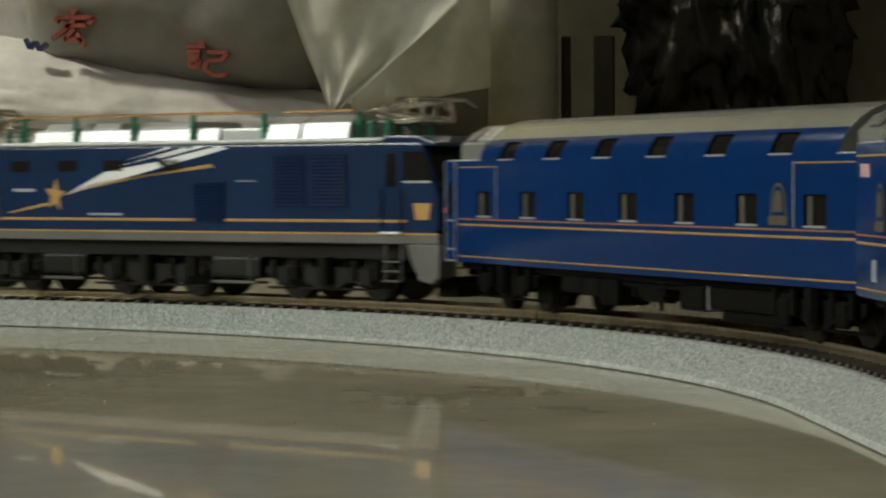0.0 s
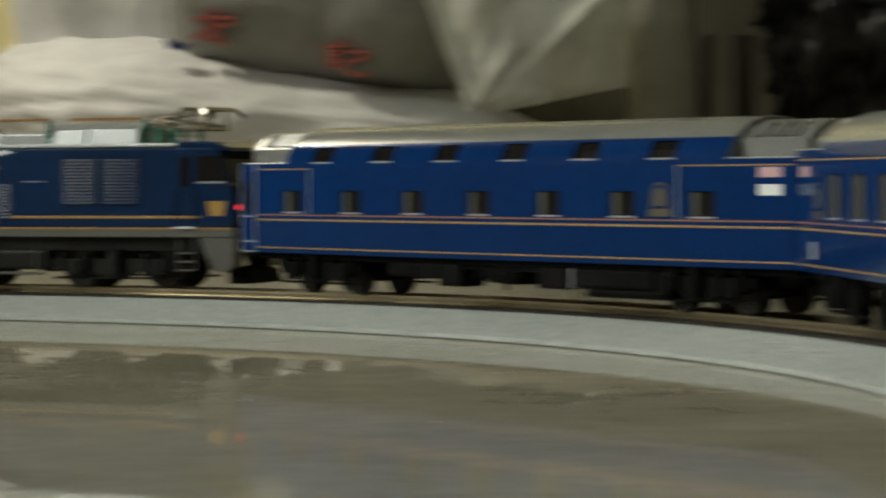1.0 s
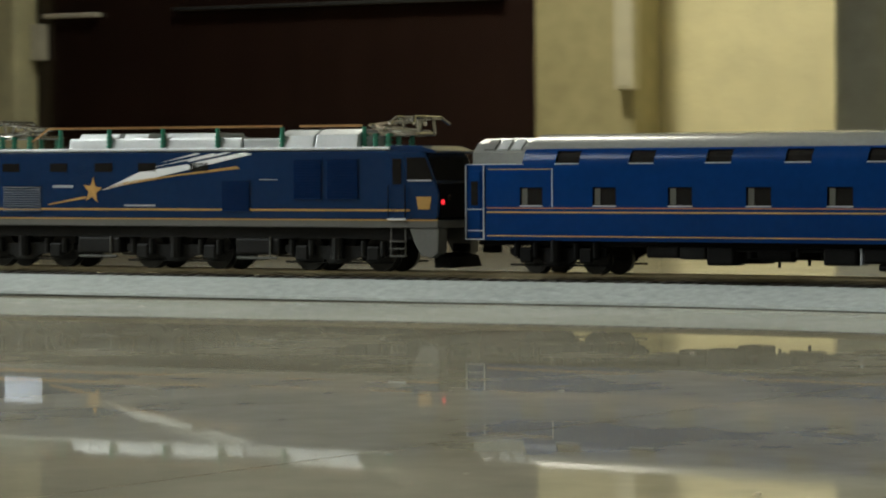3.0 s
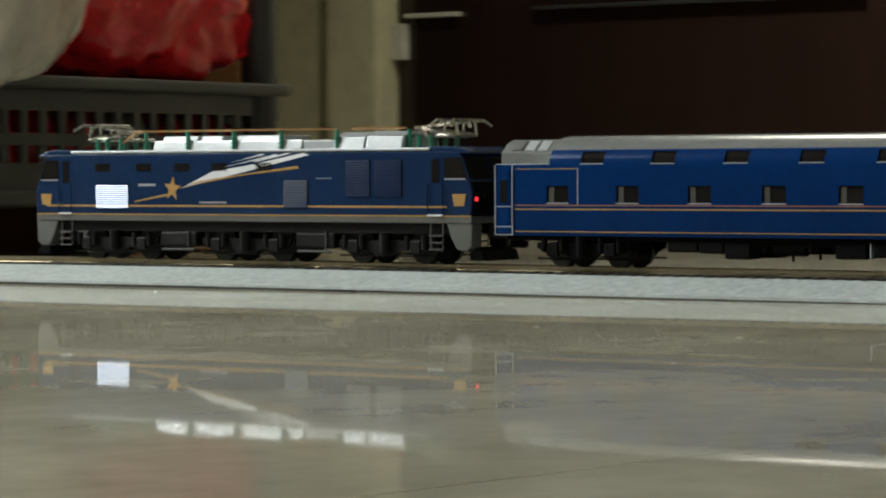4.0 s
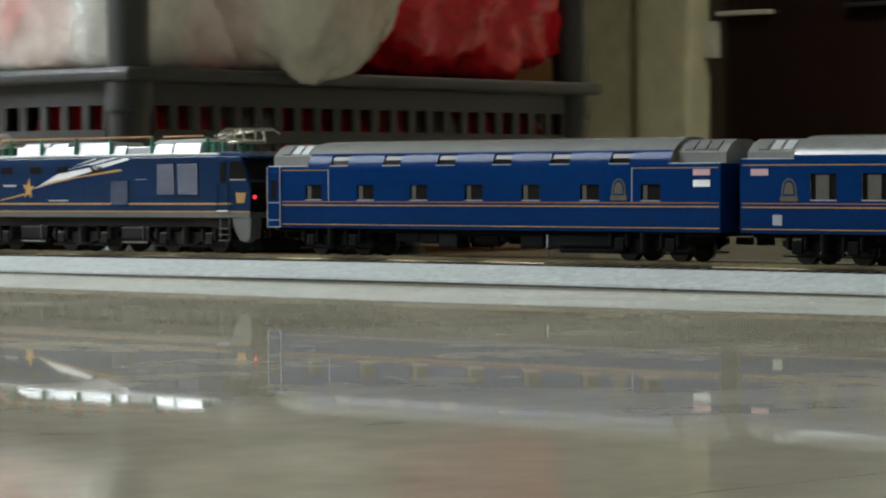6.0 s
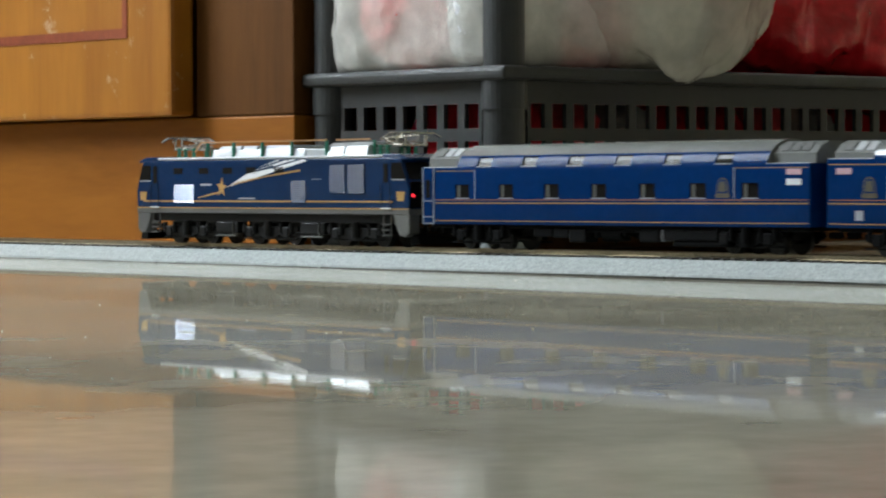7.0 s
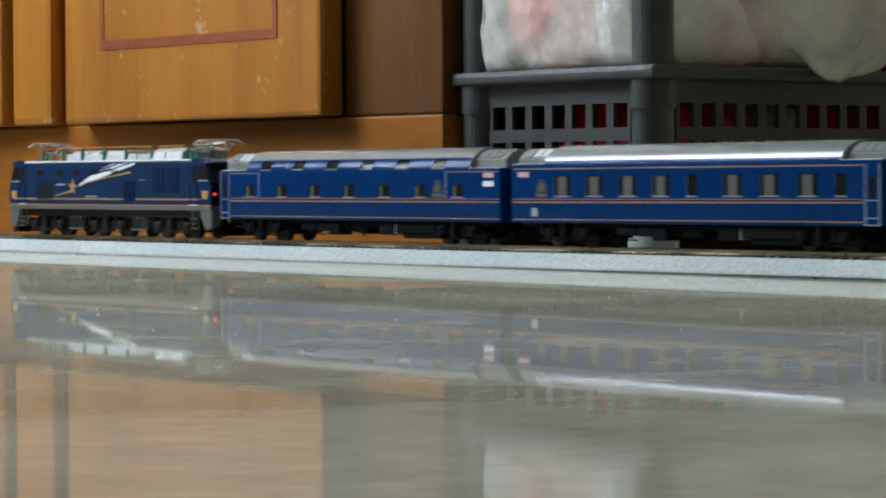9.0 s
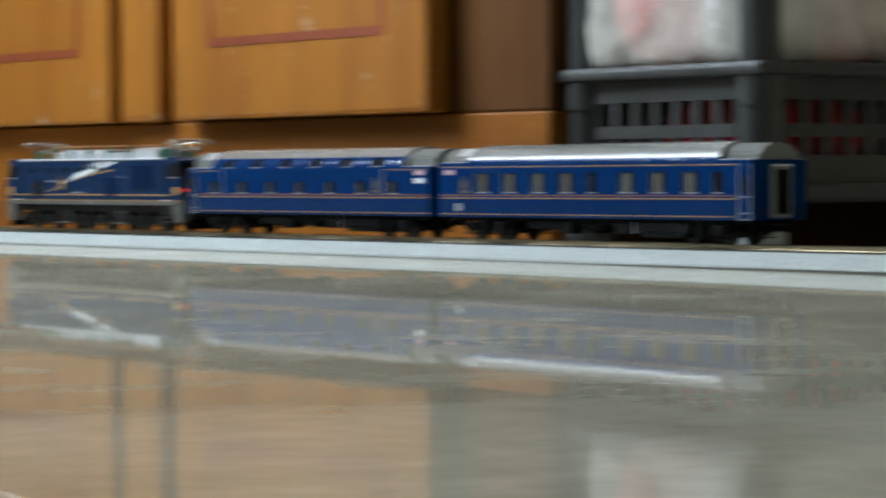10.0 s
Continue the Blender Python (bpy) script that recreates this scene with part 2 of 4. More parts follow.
M_TAIL.node_tree.nodes["Principled BSDF"].inputs["Emission Color"].default_value = (1.0, 0.03, 0.05, 1)
M_TAIL.node_tree.nodes["Principled BSDF"].inputs["Emission Strength"].default_value = 1.6
M_CRUMB = material("pale_crumb", (0.55, 0.52, 0.45), 0.7, vary=0.4, scale=300)
M_PANE = bpy.data.materials.new("window_pane")
M_PANE.use_nodes = True
_p = M_PANE.node_tree.nodes["Principled BSDF"]
_p.inputs["Transmission Weight"].default_value, _p.inputs["Roughness"].default_value, _p.inputs["IOR"].default_value = 1.0, 0.02, 1.1


# ================= mesh helpers =================
def to_mesh(name, bm, mats):
    me = bpy.data.meshes.new(name)
    bm.to_mesh(me)
    bm.free()
    for m in mats if isinstance(mats, (list, tuple)) else [mats]:
        me.materials.append(m)
    return me


def part(name, bm, mats, parent=None, label="", smooth=False):
    me = to_mesh(name, bm, mats)
    if smooth:
        me.polygons.foreach_set("use_smooth", [True] * len(me.polygons))
    o = new(name, me)
    if parent is not None:
        o.parent = parent
    if label:
        tagged(o, label)
    return o


def add_box(bm, x0, x1, y0, y1, z0, z1, mat=0):
    v = [bm.verts.new(p) for p in ((x0, y0, z0), (x1, y0, z0), (x1, y1, z0), (x0, y1, z0), (x0, y0, z1), (x1, y0, z1), (x1, y1, z1), (x0, y1, z1))]
    for f in ((3, 2, 1, 0), (4, 5, 6, 7), (0, 1, 5, 4), (1, 2, 6, 5), (2, 3, 7, 6), (3, 0, 4, 7)):
        bm.faces.new([v[i] for i in f]).material_index = mat
    return v


def box(x0, x1, y0, y1, z0, z1, bevel=0.0, seg=2):
    bm = bmesh.new()
    add_box(bm, x0, x1, y0, y1, z0, z1)
    if bevel:
        bmesh.ops.bevel(bm, geom=bm.edges[:], offset=bevel, segments=seg, affect="EDGES", profile=0.6)
    return bm


def add_prism(bm, pts, axis, lo, hi, mat=0):
    """A polygon pts in the two other axes (in cyclic order), drawn out along axis from lo to hi."""
    def put(u, v, w):
        return {"x": (w, u, v), "y": (u, w, v), "z": (u, v, w)}[axis]
    a = [bm.verts.new(put(u, v, lo)) for u, v in pts]
    b = [bm.verts.new(put(u, v, hi)) for u, v in pts]
    k = len(pts)
    for i in range(k):
        bm.faces.new((a[i], a[(i + 1) % k], b[(i + 1) % k], b[i])).material_index = mat
    bm.faces.new(a[::-1]).material_index = mat
    bm.faces.new(b).material_index = mat


def prism(pts, axis, lo, hi, bevel=0.0):
    bm = bmesh.new()
    add_prism(bm, pts, axis, lo, hi)
    bmesh.ops.recalc_face_normals(bm, faces=bm.faces[:])
    if bevel:
        bmesh.ops.bevel(bm, geom=bm.edges[:], offset=bevel, segments=2, affect="EDGES", profile=0.6)
    return bm


def add_rod(bm, a, b, r, seg=8):
    a, b = Vector(a), Vector(b)
    q = (b - a).to_track_quat("Z", "Y").to_matrix().to_4x4()
    m = Matrix.Translation((a + b) / 2) @ q
    bmesh.ops.create_cone(bm, cap_ends=True, segments=seg, radius1=r, radius2=r, depth=(b - a).length, matrix=m)


def rod(a, b, r, seg=10):
    bm = bmesh.new()
    add_rod(bm, a, b, r, seg)
    return bm


def empty(name, m=None):
    o = new(name)
    o.empty_display_size = 0.02
    if m is not None:
        o.matrix_world = m
    return o


# ================= the room =================
def room():
    fl = part("floor", box(-2.3, 2.6, -2.3, 3.05, -0.06, -0.00012), M_GROUT)
    tagged(fl, "polished brown-grey ceramic tile floor with thin joints", "floor", kind="structure")
    TILE = 0.4
    bm = bmesh.new()
    e, e2 = TILE / 2 - 0.0002, TILE - 0.0002
    v = add_box(bm, -e2, e2, -e, e, -0.0001, 0.0)
    top = [ed for ed in bm.edges if all(abs(q.co.z) < 1e-6 for q in ed.verts)]
    bmesh.ops.bevel(bm, geom=top, offset=0.00005, segments=1, affect="EDGES")
    me = to_mesh("tile", bm, M_FLOOR)
    askew = pose(0.62, 0.1976, 0, 0, 0, -9)
    for i in range(-6, 7):
        for j in range(-10, 10):
            m = askew @ pose(2 * TILE * i - 0.045, TILE * (j + 0.5), 0)
            corners = [m @ Vector((a * e2, b * e, 0)) for a in (-1, 1) for b in (-1, 1)]
            inside = [-2.25 < q.x < 2.55 and -2.3 < q.y < 2.45 for q in corners]
            if all(inside):
                o = new("tile", me)
                o.parent, o.matrix_local = fl, m
            elif any(inside):
                # tiles along the walls are cut to fit
                cut = bmesh.new()
                cut.from_mesh(me)
                bmesh.ops.transform(cut, matrix=m, verts=cut.verts[:])
                for at, out in (((-2.25, 0, 0), (-1, 0, 0)), ((2.55, 0, 0), (1, 0, 0)), ((0, -2.3, 0), (0, -1, 0)), ((0, 2.45, 0), (0, 1, 0))):
                    bmesh.ops.bisect_plane(cut, geom=cut.verts[:] + cut.edges[:] + cut.faces[:], plane_co=at, plane_no=out, clear_outer=True)
                part("tile", cut, M_FLOOR, fl)
    # walls, each with its thickness; the window and balcony openings go through them
    def wall(name, boxes, mat, label):
        bm = bmesh.new()
        for b in boxes:
            add_box(bm, *b)
        return tagged(part(name, bm, mat), label, "wall", kind="structure")
    wall("wall_east", [(2.55, 2.7, -2.3, 3.05, 0, 2.6)], M_WALL, "cream yellow painted plaster wall behind the sacks")
    wall("wall_north", [(-2.3, -0.45, 2.45, 2.6, 0, 2.6), (0.60, 2.55, 2.45, 2.6, 0, 2.6), (-0.45, 0.60, 2.45, 2.6, 0, 0.60), (-0.45, 0.60, 2.45, 2.6, 2.22, 2.6)],
         M_WALLWHITE, "off-white painted plaster wall with a window")
    wall("wall_west", [(-2.4, -2.25, -2.3, 2.6, 0, 2.6)], M_WALLWHITE, "plain off-white painted plaster wall opposite the sacks")
    wall("wall_south", [(-2.3, 2.55, -2.45, -2.3, 0, 2.6)], M_WALLWHITE, "plain off-white painted plaster wall")
    tagged(part("ceiling", box(-2.4, 2.7, -2.45, 3.15, 2.6, 2.7), M_CEIL), "plain white painted ceiling", "ceiling", kind="structure")
    for name, x0, x1, y0, y1, z0, z1, axis in (("window_1", -0.45, 0.60, 2.48, 2.54, 0.60, 2.22, "x"),):
        w = empty(name)
        tagged(w, "white framed window letting in daylight", "window", kind="structure")
        fr = 0.05
        bm = bmesh.new()
        add_box(bm, x0, x1, y0, y1, z0, z0 + fr)
        add_box(bm, x0, x1, y0, y1, z1 - fr, z1)
        if axis == "x":
            for a in (x0, (x0 + x1) / 2 - fr / 2, x1 - fr):
                add_box(bm, a, a + fr, y0, y1, z0 + fr, z1 - fr)
        else:
            for a in (y0, (y0 + y1) / 2 - fr / 2, y1 - fr):
                add_box(bm, x0, x1, a, a + fr, z0 + fr, z1 - fr)
        part("window_frame", bm, M_HINGE, w)
        if axis == "x":
            p = part("pane", box(x0 + fr, x1 - fr, y0 + 0.028, y0 + 0.032, z0 + fr, z1 - fr), M_PANE, w)
        else:
            p = part("pane", box(x0 + 0.028, x0 + 0.032, y0 + fr, y1 - fr, z0 + fr, z1 - fr), M_PANE, w)
        p.visible_shadow = False


def fill_fixture():
    """An added, unseen fixture on an arm on the east wall; the fill light leaves just below its shade."""
    c = empty("fill_fixture", pose(2.55, 1.10, 1.03))
    tagged(c, "added unseen fixture for the fill light, with an open white metal shade", "wall lamp")
    part("base_plate", box(-0.012, -0.0005, -0.04, 0.04, -0.06, 0.06, 0.004), M_HINGE, c)
    part("arm", rod((-0.01, 0, 0), (-0.64, 0, 0.02), 0.008, 12), M_HINGE, c)
    bm = bmesh.new()
    bmesh.ops.create_cone(bm, cap_ends=False, segments=32, radius1=0.15, radius2=0.04, depth=0.09, matrix=Matrix.Translation((-0.65, 0, 0.0)))
    bmesh.ops.solidify(bm, geom=bm.faces[:], thickness=0.002)
    part("shade", bm, M_HINGE, c, smooth=True)


def dark_door():
    """A dark glossy door with its painted frame on the east wall."""
    d = empty("door_1")
    tagged(d, "dark brown glossy wooden door in a cream frame, closed", "door", kind="structure")
    X = 2.5
    part("leaf", box(X, X + 0.04, 1.163, 1.757, 0.012, 2.0, 0.003), M_DARKDOOR, d)
    # raised panels and a bright moulding line across the leaf
    for z0, z1 in ((0.33, 0.95), (1.05, 1.85)):
        for y0, y1 in ((1.25, 1.44), (1.50, 1.69)):
            part("panel", box(X - 0.006, X + 0.001, y0, y1, z0, z1, 0.004), M_DARKDOOR, d)
    part("frame_jamb", box(X - 0.035, X + 0.048, 1.759, 1.83, 0, 2.06, 0.006), M_PILLAR, d)
    part("frame_jamb", box(X - 0.015, X + 0.048, 1.83, 1.93, 0, 2.06, 0.010), M_PILLAR, d)
    part("frame_jamb", box(X - 0.02, X + 0.048, 1.056, 1.1617, 0, 2.06, 0.006), M_JAMBSHADE, d)
    part("frame_head", box(X - 0.02, X + 0.048, 1.056, 1.93, 2.061, 2.12, 0.006), M_PILLAR, d)
    part("hinge", box(X - 0.012, X + 0.001, 1.742, 1.758, 0.173, 0.212, 0.002), M_HINGE, d, "cream painted metal hinge")
    part("moulding", box(X - 0.012, X + 0.002, 1.674, 1.741, 0.2175, 0.2222, 0.001), M_HINGE, d, "pale strip on the dark door")
    part("moulding", box(X - 0.012, X + 0.002, 1.2, 1.579, 0.2205, 0.2240, 0.001), M_SHELF, d, "grey strip on the dark door")
    c = part("conduit", box(X - 0.040, X - 0.0205, 1.0484, 1.0695, 0.1286, 2.4, 0.004), M_CONDUIT)
    tagged(c, "cream painted wall conduit beside the door frame", "conduit", kind="structure")


def standing_pipe(y, r, x, mat, label):
    p = empty("pipe", pose(x, y, 0))
    tagged(p, label, "pipe")
    bm = bmesh.new()
    bmesh.ops.create_cone(bm, cap_ends=True, segments=40, radius1=r, radius2=r, depth=2.6, matrix=Matrix.Translation((0, 0, 1.3)))
    part("tube", bm, mat, p, smooth=True)
    bm = bmesh.new()
    bmesh.ops.create_cone(bm, cap_ends=True, segments=40, radius1=r * 1.15, radius2=r * 1.15, depth=0.05, matrix=Matrix.Translation((0, 0, 0.5)))
    part("socket", bm, mat, p, smooth=True)
    bm = bmesh.new()
    add_box(bm, r * 0.9, 2.55 - x, -0.012, 0.012, 0.7, 0.73)
    part("clamp", bm, M_SHELF, p)


# ================= cabinet, rack and bags =================
def cabinet():
    X = 1.05
    c = empty("cabinet", pose(X, 1.30, 0))
    tagged(c, "honey-coloured wooden cabinet with inlaid doors, standing on the tiles", "cabinet")
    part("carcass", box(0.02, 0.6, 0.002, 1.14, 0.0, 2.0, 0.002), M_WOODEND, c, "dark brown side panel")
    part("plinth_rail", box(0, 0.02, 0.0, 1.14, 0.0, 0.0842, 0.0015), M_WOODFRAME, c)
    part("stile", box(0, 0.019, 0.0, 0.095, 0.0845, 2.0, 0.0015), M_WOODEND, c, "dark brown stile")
    Y = 0.095
    for k, w in enumerate((0.301, 0.301, 0.270)):
        y0, y1 = Y, Y + w
        door = part("door", box(-0.018, 0.0, y0 + 0.002, y1, 0.085, 0.78, 0.003), M_WOOD, c)
        a, b = y0 + 0.047, y1 - 0.047
        bm = bmesh.new()
        for q in ((a, b, 0.1345, 0.1405), (a, b, 0.724, 0.73), (a, a + 0.005, 0.1405, 0.724), (b - 0.005, b, 0.1405, 0.724)):
            add_box(bm, -0.0186, -0.0170, *q)
        part("inlay", bm, M_INLAY, door, "red-brown inlaid line")
        if k < 2:
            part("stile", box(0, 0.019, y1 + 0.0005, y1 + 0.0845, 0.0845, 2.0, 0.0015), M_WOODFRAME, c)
            part("bead", box(-0.012, 0.0005, y1 + 0.029, y1 + 0.083, 0.0848, 0.80, 0.005), M_WOOD, c)
        Y = y1 + 0.085


def rack():
    """A small grey plastic rack with basket-like tiers."""
    x0, x1, y0, y1 = 1.058, 1.475, 1.128, 1.298
    r = empty("storage_rack", pose(0, 0, 0))
    tagged(r, "dark grey plastic storage rack with perforated tiers", "rack")
    P, R = 0.024, 0.0117
    for x in (x0 + R, x1 - R):
        for y in (y0 + R, y1 - R):
            bm = bmesh.new()
            add_rod(bm, (x, y, 0.0), (x, y, 0.9), R, 28)
            p = part("post", bm, M_SHELF, r, smooth=False)
            # the front left foot catches light, put in here as a paler colour
            pale = x < 1.2 and y < 1.2
            part("foot", rod((x, y, 0.0), (x, y, 0.014), R + 0.0026, 28), M_PIPEDARK if pale else M_SHELF, p, "grey plastic foot coloured paler as the lit one" if pale else "")
            for z in (0.040, 0.097, 0.36, 0.62):
                part("collar", rod((x, y, z - 0.013), (x, y, z + 0.003), R + 0.0012, 28), M_SHELF, p)

    def rim(side, zs):
        """A perforated side panel: bands at the heights zs and uprights between them."""
        bm = bmesh.new()
        a, b = (x0 + P, x1 - P) if side == 0 else (y0 + P, y1 - P)
        k = round((b - a) / 0.0170)
        st = (b - a) / k

        def bar(u0, u1, w0, w1, t=0.0):
            if side == 0:
                add_box(bm, u0, u1, y0 + 0.006 + t, y0 + 0.010 - t, w0, w1)
            elif side == 1:
                add_box(bm, x0 + 0.006 + t, x0 + 0.010 - t, u0, u1, w0, w1)
            else:
                add_box(bm, x1 - 0.010 + t, x1 - 0.006 - t, u0, u1, w0, w1)
        for lo, hi in zs:
            bar(a, b, lo, hi)
        for (_, lo), (hi, _) in zip(zs, zs[1:]):
            for i in range(k + 1):
                u = a + i * st
                bar(max(a, u - 0.0030), min(b, u + 0.0030), lo, hi, 0.0004)
        part("perforated_panel", bm, M_SHELFLIGHT, r)

    for z in (0.108, 0.36, 0.62):
        part("shelf_board", box(x0 - 0.003, x1 + 0.003, y0 - 0.004, y1 + 0.002, z - 0.008, z, 0.003, 3), M_SHELF, r)
    part("shelf_board", box(x0 - 0.001, x1 + 0.001, y0 - 0.001, y1 + 0.001, 0.030, 0.0405, 0.003, 3), M_SHELF, r)
    for side in (0, 1, 2):
        rim(side, [(0.0405, 0.0565), (0.0667, 0.074), (0.0875, 0.100)])
        rim(side, [(0.31, 0.325), (0.335, 0.342), (0.35, 0.352)])
    return x0, x1, y0, y1


def lump(name, at, radii, mat, seed, label, category, power=3.0, folds=0.10, freq=3.0, flat=0.0, tilt=0, res=56, slope=0.0, sag=None, pitch=0.0):
    """A filled bag: a rounded box with creases and slack, resting on its flattened base."""
    rnd = random.Random(seed)
    off = Vector((rnd.uniform(0, 50), rnd.uniform(0, 50), rnd.uniform(0, 50)))
    bm = bmesh.new()
    bmesh.ops.create_uvsphere(bm, u_segments=res, v_segments=res // 2 + 8, radius=1.0)
    for v in bm.verts:
        p = v.co.normalized()
        s = (abs(p.x) ** power + abs(p.y) ** power + abs(p.z) ** power) ** (-1 / power)
        q = p * s
        w = noise.noise(q * freq + off) * folds
        ridge = 1 - abs(noise.noise(Vector((q.x * freq * 1.3, q.y * freq * 1.3, q.z * freq * 2.6)) + off * 1.7))
        w += (ridge ** 4) * folds * 0.8 - folds * 0.25
        w += noise.noise(q * freq * 3.1 - off) * folds * 0.35
        q = q * (1 + w)
        v.co = Vector((q.x * radii[0], q.y * radii[1], q.z * radii[2]))
    lowest = min(v.co.z for v in bm.verts)
    base = lowest + flat
    for v in bm.verts:
        if v.co.z < base:
            v.co.z = base
    for v in bm.verts:
        v.co.z = (v.co.z - base) * (1 + slope * v.co.y)
    if sag:
        # slack film hangs over the shelf's edge: (where the edge lies, how deep it hangs, middle and half width of the fold)
        edge, deep, mid, half = sag
        for v in bm.verts:
            if v.co.y < edge and v.co.z < 0.05:
                k = max(0.0, 1 - ((v.co.x - mid) / half) ** 2) * (1 - v.co.z / 0.05) * min(1.0, (edge - v.co.y) / 0.012)
                v.co.z -= deep * k
    o = part(name, bm, mat, smooth=True)
    o.matrix_world = pose(*at, pitch, 0, tilt)
    return tagged(o, label, category)


def ink_strokes(strokes, parent, mat, label):
    """Plain painted bars, each (y0, z0, y1, z1, width), lying on the sack's front."""
    for y0, z0, y1, z1, w in strokes:
        bm = bmesh.new()
        a, b = Vector((0, y0, z0)), Vector((0, y1, z1))
        d = (b - a).normalized()
        n = Vector((0, -d.z, d.y)) * w / 2
        quad = [a - n, b - n, b + n, a + n]
        add_prism(bm, [(q.y, q.z) for q in quad], "x", -0.1522, -0.1440)
        bmesh.ops.recalc_face_normals(bm, faces=bm.faces[:])
        part("printed_bar", bm, mat, parent, label)


def brush_marks(marks, y0, z0, wide, high, w):
    """Strokes given in a unit box (across, down) as bars on the sack, the box's upper corner at (y0, z0)."""
    return [(y0 - a * wide, z0 - b * high, y0 - c * wide, z0 - d * high, w) for a, b, c, d in marks]


def sacks():
    lump("sack", (2.2, 0.430, 0.0), (0.16, 0.241, 0.0745), M_SACK, 3, "full white woven sack lying on the floor under another", "sack", 2.4, 0.042, 2.6, 0.004, res=120, slope=1.05)
    top = lump("sack", (2.21, 0.377, 0.121), (0.15, 0.119, 0.10), M_SACKGREY, 11, "grey-white woven sack with red brush marks, on another sack", "sack", 4.5, 0.03, 1.6, 0.010, res=96, pitch=6.5)
    lump("sack", (2.25, 0.533, 0.135), (0.11, 0.100, 0.14), M_SACK, 21, "white plastic sack standing slumped on the lower sack", "sack", 4.0, 0.035, 2.8, 0.02, res=110)
    first = [(0.52, 0.0, 0.45, 0.13), (0.12, 0.28, 0.95, 0.18), (0.13, 0.26, 0.08, 0.42), (0.95, 0.18, 0.84, 0.38), (0.26, 0.50, 0.78, 0.42), (0.50, 0.30, 0.30, 0.62), (0.30, 0.62, 0.03, 0.90),
             (0.52, 0.56, 0.32, 0.88), (0.32, 0.88, 0.74, 0.84), (0.58, 0.66, 0.80, 1.0)]
    second = [(0.33, 0.0, 0.43, 0.06), (0.02, 0.20, 0.46, 0.13), (0.08, 0.34, 0.36, 0.29), (0.10, 0.47, 0.36, 0.43), (0.12, 0.60, 0.38, 0.56), (0.13, 0.60, 0.18, 0.80), (0.38, 0.56, 0.34, 0.76), (0.18, 0.80, 0.36, 0.76),
              (0.52, 0.30, 0.98, 0.25), (0.97, 0.25, 0.85, 0.52), (0.56, 0.56, 0.86, 0.50), (0.56, 0.56, 0.50, 0.82), (0.50, 0.82, 0.72, 0.98), (0.72, 0.98, 0.98, 0.95), (0.98, 0.95, 0.99, 0.85)]
    third_mark = [(0.0, 0.1, 0.25, 0.9), (0.25, 0.9, 0.45, 0.25), (0.45, 0.25, 0.7, 0.95), (0.7, 0.95, 1.0, 0.3)]
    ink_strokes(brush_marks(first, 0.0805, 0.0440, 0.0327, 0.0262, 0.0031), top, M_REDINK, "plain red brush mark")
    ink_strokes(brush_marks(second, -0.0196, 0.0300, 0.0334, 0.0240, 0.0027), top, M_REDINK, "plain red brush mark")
    ink_strokes(brush_marks(third_mark, 0.0990, 0.0190, 0.0160, 0.0080, 0.0030), top, M_BLUEINK, "plain blue brush mark")


def sheet(name, at, tip, mat, label):
    """A hanging, folded sheet of plastic that narrows to its lower tip."""
    bm = bmesh.new()
    N, K = 30, 26
    grid = []
    for j in range(K + 1):
        t = j / K
        row = []
        for i in range(N + 1):
            s = i / N
            left, right = tip[1] * t + 0.003, -tip[2] * t - 0.003
            y = left + (right - left) * s
            x = 0.016 * t * math.sin(s * 9 + t * 2) + 0.012 * noise.noise(Vector((s * 5, t * 4, 3.3))) - 0.05 * t * abs(s - 0.5) - 0.10 * t * max(0.0, s - 0.78)
            row.append(bm.verts.new((x, y, 0.16 * t)))
        grid.append(row)
    for j in range(K):
        for i in range(N):
            bm.faces.new((grid[j][i], grid[j][i + 1], grid[j + 1][i + 1], grid[j + 1][i]))
    bmesh.ops.solidify(bm, geom=bm.faces[:], thickness=0.002)
    o = part(name, bm, mat, smooth=True)
    o.matrix_world = pose(*at)
    return tagged(o, label, "plastic sheet")


def hanging_film():
    """A second, duller sheet hanging behind the first, its lower edge slanting up."""
    bm = bmesh.new()
    N, K = 22, 22
    rows = []
    for j in range(K + 1):
        t = j / K
        rows.append([])
        for i in range(N + 1):
            u = i / N
            y = 0.236 - 0.104 * u
            foot = 0.0945 + 0.019 * u
            x = 2.10 + 0.008 * math.sin(u * 7 + t * 3) + 0.010 * noise.noise(Vector((u * 4, t * 5, 8.1)))
            rows[-1].append(bm.verts.new((x, y, foot + (0.34 - foot) * t)))
    for a, b in zip(rows, rows[1:]):
        for i in range(N):
            bm.faces.new((a[i], a[i + 1], b[i + 1], b[i]))
    bmesh.ops.solidify(bm, geom=bm.faces[:], thickness=0.0015)
    tagged(part("plastic_sheet", bm, M_GREYBAG, smooth=True), "dull grey plastic sheet hanging behind a brighter one", "plastic sheet")


